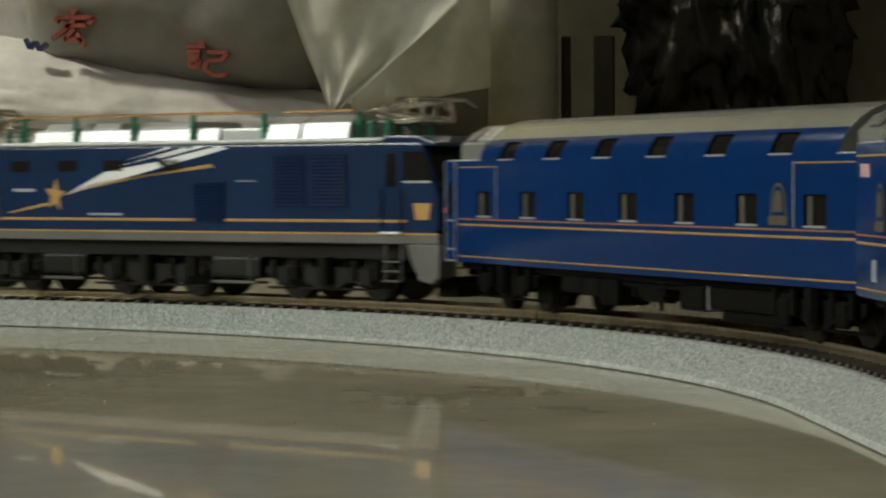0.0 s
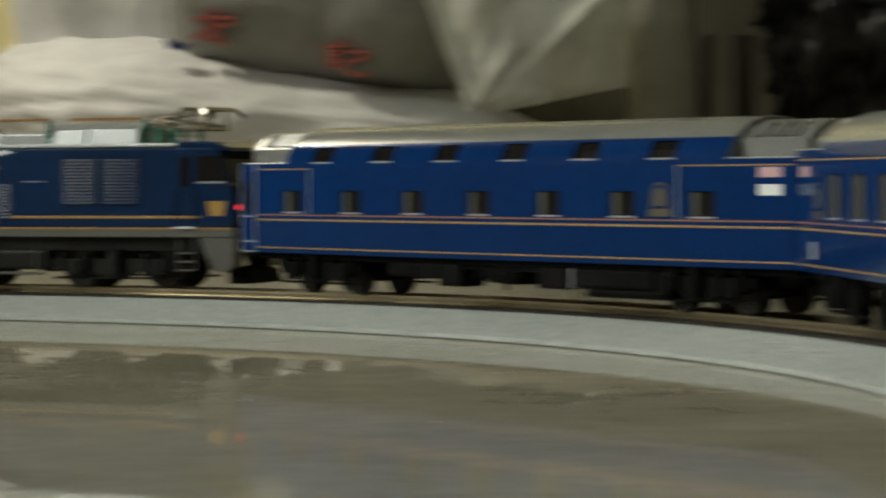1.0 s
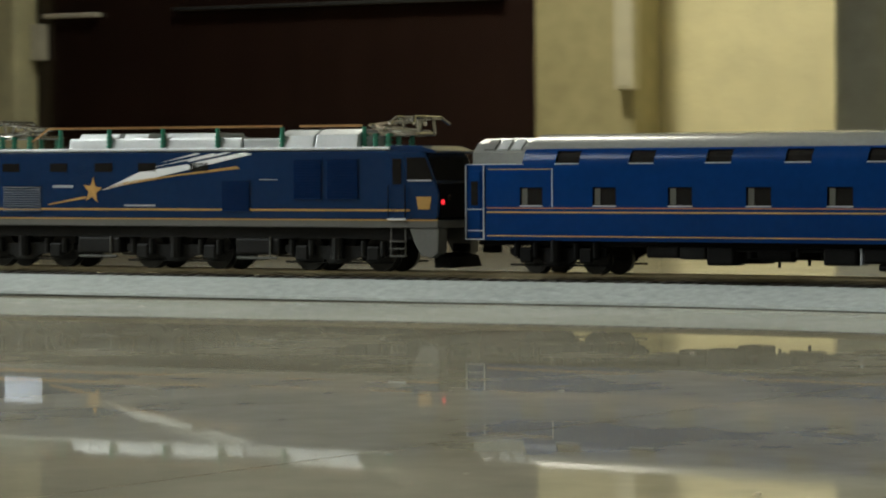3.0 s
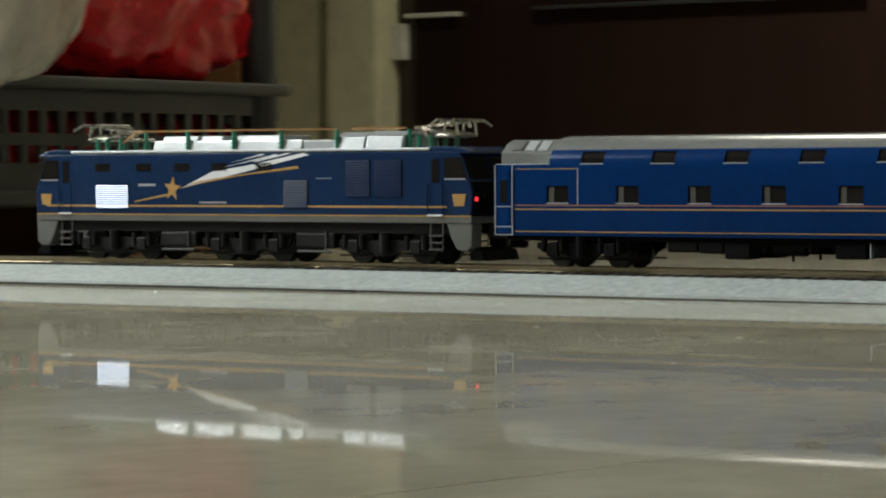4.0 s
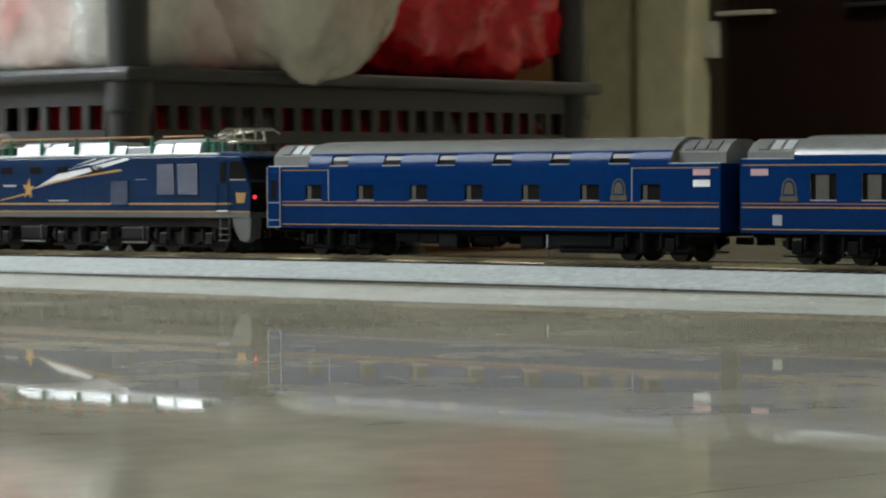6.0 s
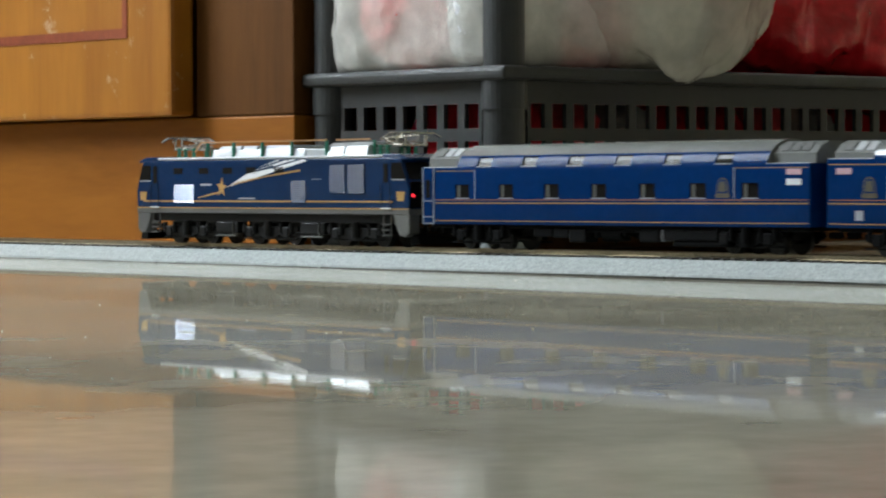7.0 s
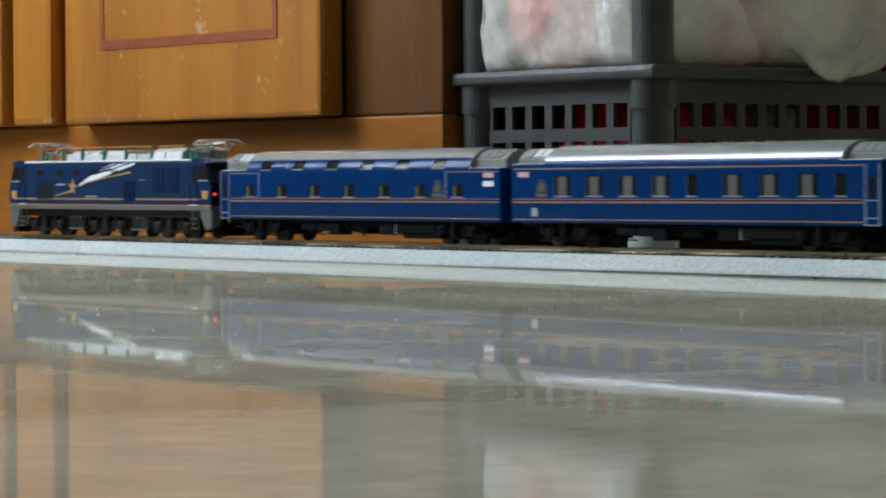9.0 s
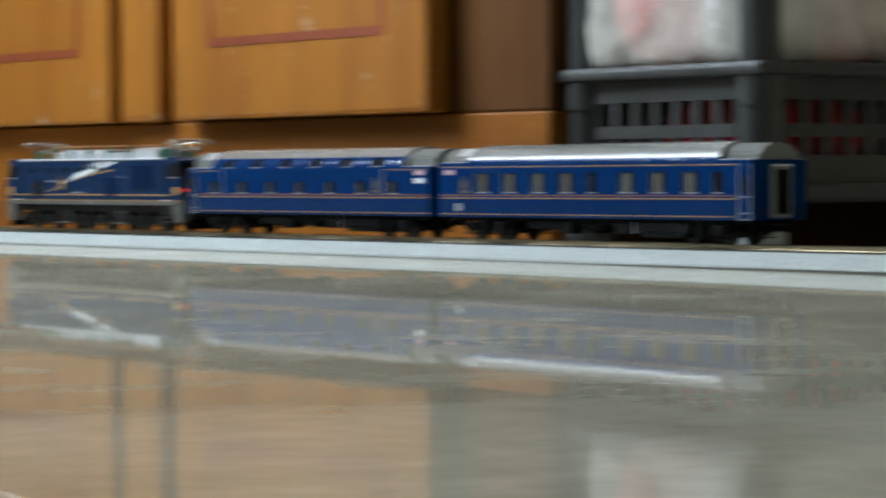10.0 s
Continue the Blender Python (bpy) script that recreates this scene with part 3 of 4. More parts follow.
def clutter(rk):
    x0, x1, y0, y1 = rk
    zt = 0.1082
    # bags on the rack's first tier, with what shows through them
    lump("plastic_bag", (1.124, 1.216, zt), (0.066, 0.080, 0.095), M_CLEAR, 5, "cloudy white plastic bag with red contents on the rack", "bag", 5.5, 0.05, 2.4, 0.022, res=96)
    lump("red_packet", (1.100, 1.232, zt + 0.001), (0.040, 0.038, 0.042), M_REDPALE, 6, "red packet inside a cloudy plastic bag", "packet", 2.6, 0.10, 3.0, 0.004)
    lump("white_packet", (1.150, 1.212, zt + 0.001), (0.042, 0.050, 0.078), M_STUFF, 16, "pale packet inside a cloudy plastic bag", "packet", 2.6, 0.10, 3.0, 0.004)
    lump("plastic_bag", (1.071, 1.170, zt + 0.001), (0.011, 0.013, 0.055), M_SACK, 15, "gathered white end of a plastic bag", "bag", 2.4, 0.10, 3.0, 0.006)
    lump("plastic_bag", (1.203, 1.166, zt + 0.0005), (0.078, 0.076, 0.100), M_CLEAR, 8, "bulging cloudy plastic bag sagging over the rack's edge", "bag", 3.0, 0.045, 2.0, 0.006, res=150, sag=(-0.042, 0.020, -0.020, 0.060))
    lump("pale_packet", (1.205, 1.186, zt + 0.001), (0.052, 0.050, 0.072), M_STUFF, 18, "pale contents of a cloudy plastic bag", "packet", 2.4, 0.08, 2.6, 0.006)
    lump("red_packet", (1.166, 1.168, zt + 0.001), (0.022, 0.026, 0.030), M_REDPALE, 19, "dull red packet inside a cloudy plastic bag", "packet", 2.4, 0.08, 2.6, 0.003)
    lump("plastic_bag", (1.372, 1.205, zt), (0.098, 0.074, 0.090), M_RED, 9, "shiny red plastic bag, full, on the rack", "bag", 4.5, 0.09, 3.6, 0.012, res=110)
    # things in the lower basket
    for k in range(9):
        m = (M_RED, M_REDPALE, M_CLEAR, M_RED)[k % 4]
        lump("packet", (1.110 + 0.042 * k, 1.205, 0.0407), (0.021, 0.050, 0.026), m, 40 + k, "small packet in the rack's lower tier", "packet", 3.0, 0.08, 2.5, 0.002, res=24)


def far_right():
    # added board: its dull colour stands for shade on the cream wall
    o = part("wall_shade_board", box(2.515, 2.535, -0.75, 0.27, 0.0, 1.3, 0.003), M_WALLSHADE)
    tagged(o, "olive-brown board added to stand for the shaded stretch of wall", "board")
    sheet("plastic_sheet", (2.03, 0.241, 0.0945), (0.0, 0.060, 0.187), M_GREYBAG, "translucent grey plastic sheet hanging in folds to a point")
    hanging_film()
    standing_pipe(0.124, 0.030, 2.42, M_PIPE, "light grey plastic pipe standing before the wall")
    standing_pipe(0.825, 0.026, 2.47, M_PIPEDARK, "dark grey pipe standing before the cream wall")
    for y, w in ((0.088, 0.008), (0.055, 0.018)):
        s = part("wooden_slat", box(2.44, 2.452, y - w / 2, y + w / 2, 0, 0.168, 0.002), M_SLAT)
        tagged(s, "narrow dark wooden slat standing against the wall", "slat")
    lump("bin_bag", (2.40, -0.055, 0.0), (0.08, 0.088, 0.21), M_BLACKBAG, 31, "crumpled glossy black plastic bag standing by the wall", "bag", 2.6, 0.24, 3.2, 0.02, res=110)


def crumbs():
    """Grit and crumbs on the tiles inside the loop."""
    rnd = random.Random(12)
    bm = bmesh.new()
    for k in range(110):
        x, y = rnd.uniform(0.35, 0.93), rnd.uniform(-0.02, 1.75)
        if x * 0.35 > y + 0.2 and rnd.random() < 0.5:
            continue
        r = rnd.choice((0.00013, 0.00016, 0.0002, 0.0003))
        m = pose(x, y, r * 0.5, rnd.uniform(0, 90), rnd.uniform(0, 90), rnd.uniform(0, 360)) @ Matrix.Diagonal((rnd.uniform(0.7, 2.2), 1, 0.7, 1))
        bmesh.ops.create_icosphere(bm, subdivisions=1, radius=r, matrix=m)
    o = part("floor_crumbs", bm, M_CRUMB)
    tagged(o, "pale grit and crumbs scattered over the floor tiles", "crumbs", kind="stuff")


# ================= track =================
CX, CY, RAD, HALF = 0.4952, 0.4100, 0.4695, 0.0305
BEND = radians(82.5)
RAIL_Z = 0.0103


def lift(s):
    """How far the loosely laid track stands off the tiles, s metres past the curve."""
    return 0.0003 + 0.0008 * math.exp(-((s - 0.40) / 0.24) ** 2)


def on_track(s):
    """Place and heading (degrees from +x) at s metres past the end of the curve; before it the curve, before that the first straight."""
    if s >= 0:
        return CX + RAD, CY + s, 90.0
    a = -s / RAD
    b, on = min(a, BEND), max(0.0, a - BEND) * RAD
    return CX + RAD * math.cos(b) - on * math.sin(b), CY - RAD * math.sin(b) - on * math.cos(b), 90.0 - math.degrees(b)


def sweep(bm, s0, s1, profile, steps, mat=0):
    rings = []
    for k in range(steps + 1):
        at = s0 + (s1 - s0) * k / steps
        x, y, hd = on_track(at)
        up = lift(at)
        c, s = math.cos(radians(hd)), math.sin(radians(hd))
        rings.append([bm.verts.new((x - s * u, y + c * u, max(0.0, z + up))) for u, z in profile])
    k = len(profile)
    for a, b in zip(rings, rings[1:]):
        for i in range(k):
            bm.faces.new((a[i], a[(i + 1) % k], b[(i + 1) % k], b[i])).material_index = mat
    bm.faces.new(rings[0][::-1])
    bm.faces.new(rings[-1])
    bmesh.ops.recalc_face_normals(bm, faces=bm.faces[:])


def tracks():
    tie = to_mesh("sleeper", box(-0.00135, 0.00135, -0.0165, 0.0165, 0.0068, 0.0083, 0.0003, 1), M_SLEEPER)
    arc = RAD * BEND
    cuts = [-arc - 0.74, -arc - 0.492, -arc - 0.246, -arc, -radians(54.4) * RAD, -radians(22.5) * RAD, 0.024, 0.27, 0.48, 0.725, 0.87, 1.116, 1.362, 1.608, 1.85]
    for a, b in zip(cuts, cuts[1:]):
        curved = -arc <= a < -0.01
        t = empty("track_section")
        tagged(t, ("curved" if curved else "straight") + " model railway track on pale grey moulded ballast", "track", group="track sections of the loop")
        g = 0.00015
        n = 26 if curved else 12
        W, TOP = HALF, 0.0180
        bm = bmesh.new()
        prof = [(-W, 0.0), (W, 0.0), (W - 0.0004, 0.0012), (TOP, 0.0074), (-TOP, 0.0074), (-W + 0.0004, 0.0012)]
        sweep(bm, a + g, b - g, prof, n)
        part("roadbed", bm, M_BALLAST, t)
        # dark filler between tiles and roadbed, coloured as the shade of the gap
        bm = bmesh.new()
        sweep(bm, a + 0.001, b - 0.001, [(-W + 0.0008, -1.0), (W - 0.0008, -1.0), (W - 0.0008, 0.0), (-W + 0.0008, 0.0)], n)
        part("gap_shade", bm, M_GAPSHADE, t, "dark strip drawn as the shade in the gap below the roadbed")
        for side in (-1, 1):
            c = side * 0.00875
            bm = bmesh.new()
            sweep(bm, a + 0.0002, b - 0.0002, [(c + u, z - 0.0002) for u, z in ((-0.0010, 0.0083), (0.0010, 0.0083), (0.0003, 0.0088), (0.0005, 0.0098), (0.0005, 0.0105), (-0.0005, 0.0105), (-0.0005, 0.0098), (-0.0003, 0.0088))], n)
            part("rail", bm, M_RAIL, t, "nickel silver rail")
        cnt = max(1, round((b - a) / 0.0066))
        for i in range(cnt):
            at = a + (i + 0.5) * (b - a) / cnt
            x, y, hd = on_track(at)
            o = new("sleeper", tie)
            o.parent = t
            o.matrix_local = pose(x, y, lift(at), 0, 0, hd)


# ================= the train =================
def bogie(parent, x, axles, mat_frame, wheel_r, wheels, steps=False):
    """Bogie with axles at the given offsets; returns nothing, notes its wheelsets in wheels."""
    b = empty("bogie", pose(x, 0, 0))
    b.parent = parent
    b.matrix_local = pose(x, 0, 0)
    half = max(axles) + 0.008
    for side in (-1, 1):
        y = side * 0.0132
        bm = bmesh.new()
        prof = [(-half, 0.0075), (-half + 0.004, 0.0055), (-0.008, 0.0055), (-0.004, 0.0035), (0.004, 0.0035), (0.008, 0.0055), (half - 0.004, 0.0055), (half, 0.0075), (half, 0.0098), (-half, 0.0098)]
        add_prism(bm, prof, "y", min(y, y + side * 0.0018), max(y, y + side * 0.0018))
        bmesh.ops.recalc_face_normals(bm, faces=bm.faces[:])
        part("side_frame", bm, mat_frame, b)
        for a in axles:
            part("axle_box", box(a - 0.0028, a + 0.0028, min(y + side * 0.0018, y + side * 0.0036), max(y + side * 0.0018, y + side * 0.0036), 0.0042, 0.0098, 0.0006, 1), mat_frame, b)
            bm = bmesh.new()
            for q in (-0.0042, 0.0042):
                add_rod(bm, (a + q, y + side * 0.0025, 0.0062), (a + q, y + side * 0.0025, 0.0118), 0.0013, 8)
            part("spring", bm, mat_frame, b)
        bm = bmesh.new()
        add_rod(bm, (0.0, y + side * 0.0024, 0.0048), (0.0, y + side * 0.0024, 0.0128), 0.0024, 10)
        part("bolster_spring", bm, mat_frame, b)
        part("brake_rod", rod((-half, y + side * 0.001, 0.0034), (half, y + side * 0.001, 0.0034), 0.0004, 6), mat_frame, b)
    part("bolster", box(-0.006, 0.006, -0.0125, 0.0125, 0.0095, 0.0135, 0.0006, 1), mat_frame, b)
    for a in axles:
        bm = bmesh.new()
        add_rod(bm, (0, -0.0095, 0), (0, 0.0095, 0), 0.0011, 8)
        for side in (-1, 1):
            add_rod(bm, (0, side * 0.0074, 0), (0, side * 0.0098, 0), wheel_r, 24)
            add_rod(bm, (0, side * 0.0066, 0), (0, side * 0.0074, 0), wheel_r + 0.0006, 24)
            for q in range(6):
                w = q * math.pi / 3
                add_rod(bm, (0.55 * wheel_r * math.cos(w), side * 0.0098, 0.55 * wheel_r * math.sin(w)), (0.55 * wheel_r * math.cos(w), side * 0.0101, 0.55 * wheel_r * math.sin(w)), 0.0006, 6)
        ws = part("wheelset", bm, M_WHEEL, b)
        ws.matrix_local = pose(a, 0, wheel_r)
        wheels.append((ws, a, wheel_r))


def shell(name, parent, L, prof, breaks, holes, mats, ends=(True, True)):
    """A coach shell: the half profile [(y, z, material of the strip above)] drawn along x, with window openings holes = [(x0, x1, strip0, strip1)]."""
    xs = sorted({-L / 2, L / 2, *breaks, *[h[0] for h in holes], *[h[1] for h in holes]})
    bm = bmesh.new()
    full = [(y, z) for y, z, _ in prof] + [(-y, z) for y, z, _ in prof[-2::-1]]
    mat = [m for _, _, m in prof[:-1]]
    mat = mat + mat[::-1]
    n = len(full)
    rows = [[bm.verts.new((x, y, z)) for y, z in full] for x in xs]
    for a in range(len(xs) - 1):
        mid = (xs[a] + xs[a + 1]) / 2
        for i in range(n - 1):
            strip = i if i < n // 2 else n - 2 - i
            if any(h0 < mid < h1 and s0 <= strip <= s1 for h0, h1, s0, s1 in holes):
                # reveal of the opening, a short step inwards
                continue
            bm.faces.new((rows[a][i], rows[a + 1][i], rows[a + 1][i + 1], rows[a][i + 1])).material_index = mat[i]
    for r, flip in ((rows[0], True), (rows[-1], False)):
        low = [q for q in r if q.co.z < 0.0430]
        f = bm.faces.new(low[::-1] if flip else low)
        f.material_index = 0
    # bulkheads that close the roof where it steps down to its ends
    for xe in (-L / 2 + 0.0255, L / 2 - 0.0255):
        ring = [bm.verts.new((xe, y, z)) for y, z in full if z > 0.0400]
        bm.faces.new(ring).material_index = 1
    bm.faces.new([q for q in (rows[0][0], rows[0][-1], rows[-1][-1], rows[-1][0])]).material_index = 0
    bmesh.ops.recalc_face_normals(bm, faces=bm.faces[:])
    for e in bm.edges:
        e.smooth = len(e.link_faces) == 2 and e.calc_face_angle(0.0) < 0.6
    return part(name, bm, mats, parent, smooth=True)


def glazed(parent, x0, x1, pts, frame_mat, curtain=None, glass=None):
    """Window on both sides over the profile points pts = [(y, z), ...] (bottom to top): a sunk pane, its frame, and what shows behind it."""
    for side in (1, -1):
        depth = 0.0007
        bm = bmesh.new()
        a = [bm.verts.new((x0, side * (y - depth), z)) for y, z in pts]
        b = [bm.verts.new((x1, side * (y - depth), z)) for y, z in pts]
        for i in range(len(pts) - 1):
            bm.faces.new((a[i], b[i], b[i + 1], a[i + 1]))
        # reveals
        oa = [bm.verts.new((x0, side * y, z)) for y, z in pts]
        ob = [bm.verts.new((x1, side * y, z)) for y, z in pts]
        for i in range(len(pts) - 1):
            bm.faces.new((a[i], a[i + 1], oa[i + 1], oa[i])).material_index = 1
            bm.faces.new((b[i], b[i + 1], ob[i + 1], ob[i])).material_index = 1
        bm.faces.new((a[0], b[0], ob[0], oa[0])).material_index = 1
        bm.faces.new((a[-1], b[-1], ob[-1], oa[-1])).material_index = 1
        bmesh.ops.recalc_face_normals(bm, faces=bm.faces[:])
        w = part("window", bm, [glass or M_GLASS, frame_mat], parent)
        ya, za = pts[0]
        part("sill", box(x0, x1, *sorted((side * (ya - 0.0004), side * (ya + 0.00022))), za - 0.0001, za + 0.00035), M_PALEGREY, w, "pale sill")
        if curtain:
            for c0, c1 in curtain:
                (ya, za), (yb, zb) = pts[0], pts[-1]
                q = part("curtain", box(x0 + (x1 - x0) * c0, x0 + (x1 - x0) * c1, min(side * (ya - depth + 0.00005), side * (ya - depth + 0.00025)), max(side * (ya - depth + 0.00005), side * (ya - depth + 0.00025)), za + 0.0004, zb - 0.0004), M_CURTAIN, w, "beige curtain")


def lines(name, parent, mat, x0, x1, y, z0, z1, label=""):
    for side in (1, -1):
        part(name, box(x0, x1, min(side * (y - 0.0004), side * (y + 0.00018)), max(side * (y - 0.0004), side * (y + 0.00018)), z0, z1), mat, parent, label)


def emblem(parent, x, z, y):
    """A small crest of plain shapes printed on the coach's side: an arched gold wreath round a dark shield, on a ribbon."""
    arch = [(0.0044, -0.0034), (0.0040, 0.0008), (0.0034, 0.0030), (0.0022, 0.0044), (0.0010, 0.0051)]
    for side in (1, -1):
        def plate(name, half, depth, mat, label, under):
            bm = bmesh.new()
            lo, hi = sorted((side * (y - 0.0002), side * (y + depth)))
            add_prism(bm, [(x + 0.86 * u, z + 0.9 * v) for u, v in half] + [(x - 0.86 * u, z + 0.9 * v) for u, v in half[::-1]], "y", lo, hi)
            bmesh.ops.recalc_face_normals(bm, faces=bm.faces[:])
            return part(name, bm, mat, under, label)
        crest = plate("crest", arch, 0.00014, M_GOLDDIM, "dull gold crest", parent)
        plate("shield", [(u * 0.80, v * 0.84 + 0.0001) for u, v in arch], 0.00020, M_BLUE, "blue field of the crest", crest)
        plate("shield", [(u * 0.60, v * 0.62 + 0.0002) for u, v in arch], 0.00026, M_GOLDDIM, "dull gold charge of the crest", crest)
        plate("ribbon", [(0.0049, -0.0050), (0.0051, -0.0032), (0.0030, -0.0027)], 0.00030, M_GOLDDIM, "gold ribbon under the crest", crest)


COACH_L = 0.2560
W2 = 0.0180


def coach_common(c, wheels, end_doors, rear_open):
    """Running gear, doors, ends and lines that both coaches share. Front is +x."""
    h = COACH_L / 2
    # underframe and boxes
    part("underframe", box(-h + 0.004, h - 0.004, -0.0150, 0.0150, 0.0105, 0.0128, 0.0005, 1), M_BLACK, c)
    for x in (0.0885, -0.0885):
        bogie(c, x, (-0.0131, 0.0131), M_BLACK, 0.0054, wheels)
    for a, b, z in ((0.0365, 0.0500, 0.0066), (0.0140, 0.0250, 0.0042), (0.0252, 0.0362, 0.0062), (-0.0345, -0.0215, 0.0048), (-0.0790, -0.0368, 0.0056)):
        for side in (1, -1):
            lo, hi = sorted((side * 0.0065, side * 0.0158))
            part("equipment_box", box(a, b, lo, hi, z, 0.0108, 0.0009, 2), M_BLACK, c)
    part("battery_box", box(-0.0760, -0.0420, -0.0150, 0.0150, 0.0030, 0.0057, 0.0012, 2), M_BLACK, c)
    for side in (1, -1):
        part("air_tank", rod((-0.0079, side * 0.0112, 0.0088), (0.0052, side * 0.0112, 0.0088), 0.0032, 18), M_BLACK, c)
        part("drain_cock", rod((-0.0020, side * 0.0112, 0.0036), (-0.0020, side * 0.0112, 0.0060), 0.0006, 8), M_BLACK, c)
        part("valve", box(0.0076, 0.0098, *sorted((side * 0.0090, side * 0.0140)), 0.0066, 0.0108, 0.0004, 1), M_BLACK, c)
        part("valve", box(-0.0118, -0.0102, *sorted((side * 0.0100, side * 0.0150)), 0.0074, 0.0108, 0.0003, 1), M_BLACK, c)
        part("pipe_run", rod((0.0500, side * 0.0140, 0.0098), (-0.0790, side * 0.0140, 0.0098), 0.0006, 6), M_BLACK, c)
    part("bracket", box(-0.0361, -0.0355, -0.0152, 0.0152, 0.0052, 0.0108), M_PALEGREY, c, "pale conduit bracket")
    # couplers
    for s in (1, -1):
        part("coupler", box(min(s * (h - 0.004), s * (h + 0.0034)), max(s * (h - 0.004), s * (h + 0.0034)), -0.0016, 0.0016, 0.0072, 0.0102, 0.0005, 1), M_BLACK, c)
    # ends: gangway bellows
    for s in (1, -1):
        out = 0.0028 if s == 1 or not rear_open else 0.0022
        lo, hi = sorted((s * h, s * (h + out)))
        g = part("gangway", box(lo, hi, -0.0070, 0.0070, 0.0135, 0.0400, 0.0008, 1), M_DKGREY if s == 1 or not rear_open else M_ROOF, c, "grey framed end gangway" if s == -1 and rear_open else "")
        lo, hi = sorted((s * (h + out - 0.0003), s * (h + out + 0.0003)))
        part("end_door", box(lo, hi, -0.0045, 0.0045, 0.0155, 0.0375), M_BLACK, g, "dark end door")
    # lines
    for z0, z1, m in ((0.02435, 0.02472, M_RUST), (0.02275, 0.02325, M_GOLD), (0.01400, 0.01435, M_GOLD)):
        lines("stripe", c, m, -h + end_doors[1], h - end_doors[0], W2, z0, z1, "gold line")


def side_door(c, xa, xb):
    """A narrow end door with its window, rails and pale outline, on both sides."""
    for side in (1, -1):
        lo, hi = sorted((side * (W2 - 0.0006), side * (W2 + 0.0003)))
        d = part("door", box(xa + 0.0022, xb - 0.0016, lo, hi, 0.0132, 0.0385, 0.0003, 1), M_BLUE, c)
        lo2, hi2 = sorted((side * (W2 + 0.0001), side * (W2 + 0.00045)))
        part("door_window", box(xa + 0.0034, xb - 0.0030, lo2, hi2, 0.0255, 0.0345), M_GLASS, d)
        bm = bmesh.new()
        for q in ((xa + 0.0006, xa + 0.0010), (xb - 0.0008, xb - 0.0004)):
            add_box(bm, q[0], q[1], lo2, hi2, 0.0126, 0.0405)
        for z in (0.0126, 0.0158, 0.0238):
            add_box(bm, xa + 0.0010, xb - 0.0008, lo2, hi2, z, z + 0.0004)
        part("door_trim", bm, M_PALEGREY, d, "pale silver door edge and hand rails")


def roof_end(c, s, z):
    """Lowered, ribbed roof end over the vestibule."""
    h = COACH_L / 2
    a, b = sorted((s * (h - 0.0265), s * (h - 0.0004)))
    bm = bmesh.new()
    zl = 0.0407 if z > 0.05145 else 0.0424
    part("roof_ledge", box(a, b, -0.0177, 0.0177, zl - 0.0006, zl + 0.0003, 0.0002, 1), M_SILVER, c, "pale ledge below the roof end")
    ring = [(-0.0132, zl), (-0.0132, z - 0.0062), (-0.0092, z - 0.0026), (-0.0045, z - 0.0008), (0.0045, z - 0.0008), (0.0092, z - 0.0026), (0.0132, z - 0.0062), (0.0132, zl)]
    add_prism(bm, ring, "x", a, b)
    bmesh.ops.recalc_face_normals(bm, faces=bm.faces[:])
    o = part("roof_end", bm, M_ROOF, c, "grey ribbed roof end")
    for side in (1, -1):
        for k in range(3):
            x = (a + b) / 2 - 0.006 + 0.006 * k
            p, q = Vector((x, side * 0.0098, z - 0.0033)), Vector((x, side * 0.0125, z - 0.0060))
            bm = bmesh.new()
            add_prism(bm, [(side * 0.0078, z - 0.0019), (side * 0.0122, z - 0.0056), (side * 0.0126, z - 0.0050), (side * 0.0082, z - 0.0013)], "x", x - 0.0022, x + 0.0022)
            bmesh.ops.recalc_face_normals(bm, faces=bm.faces[:])
            part("vent", bm, M_SILVER if s > 0 and k < 2 else M_SKIRT, o)


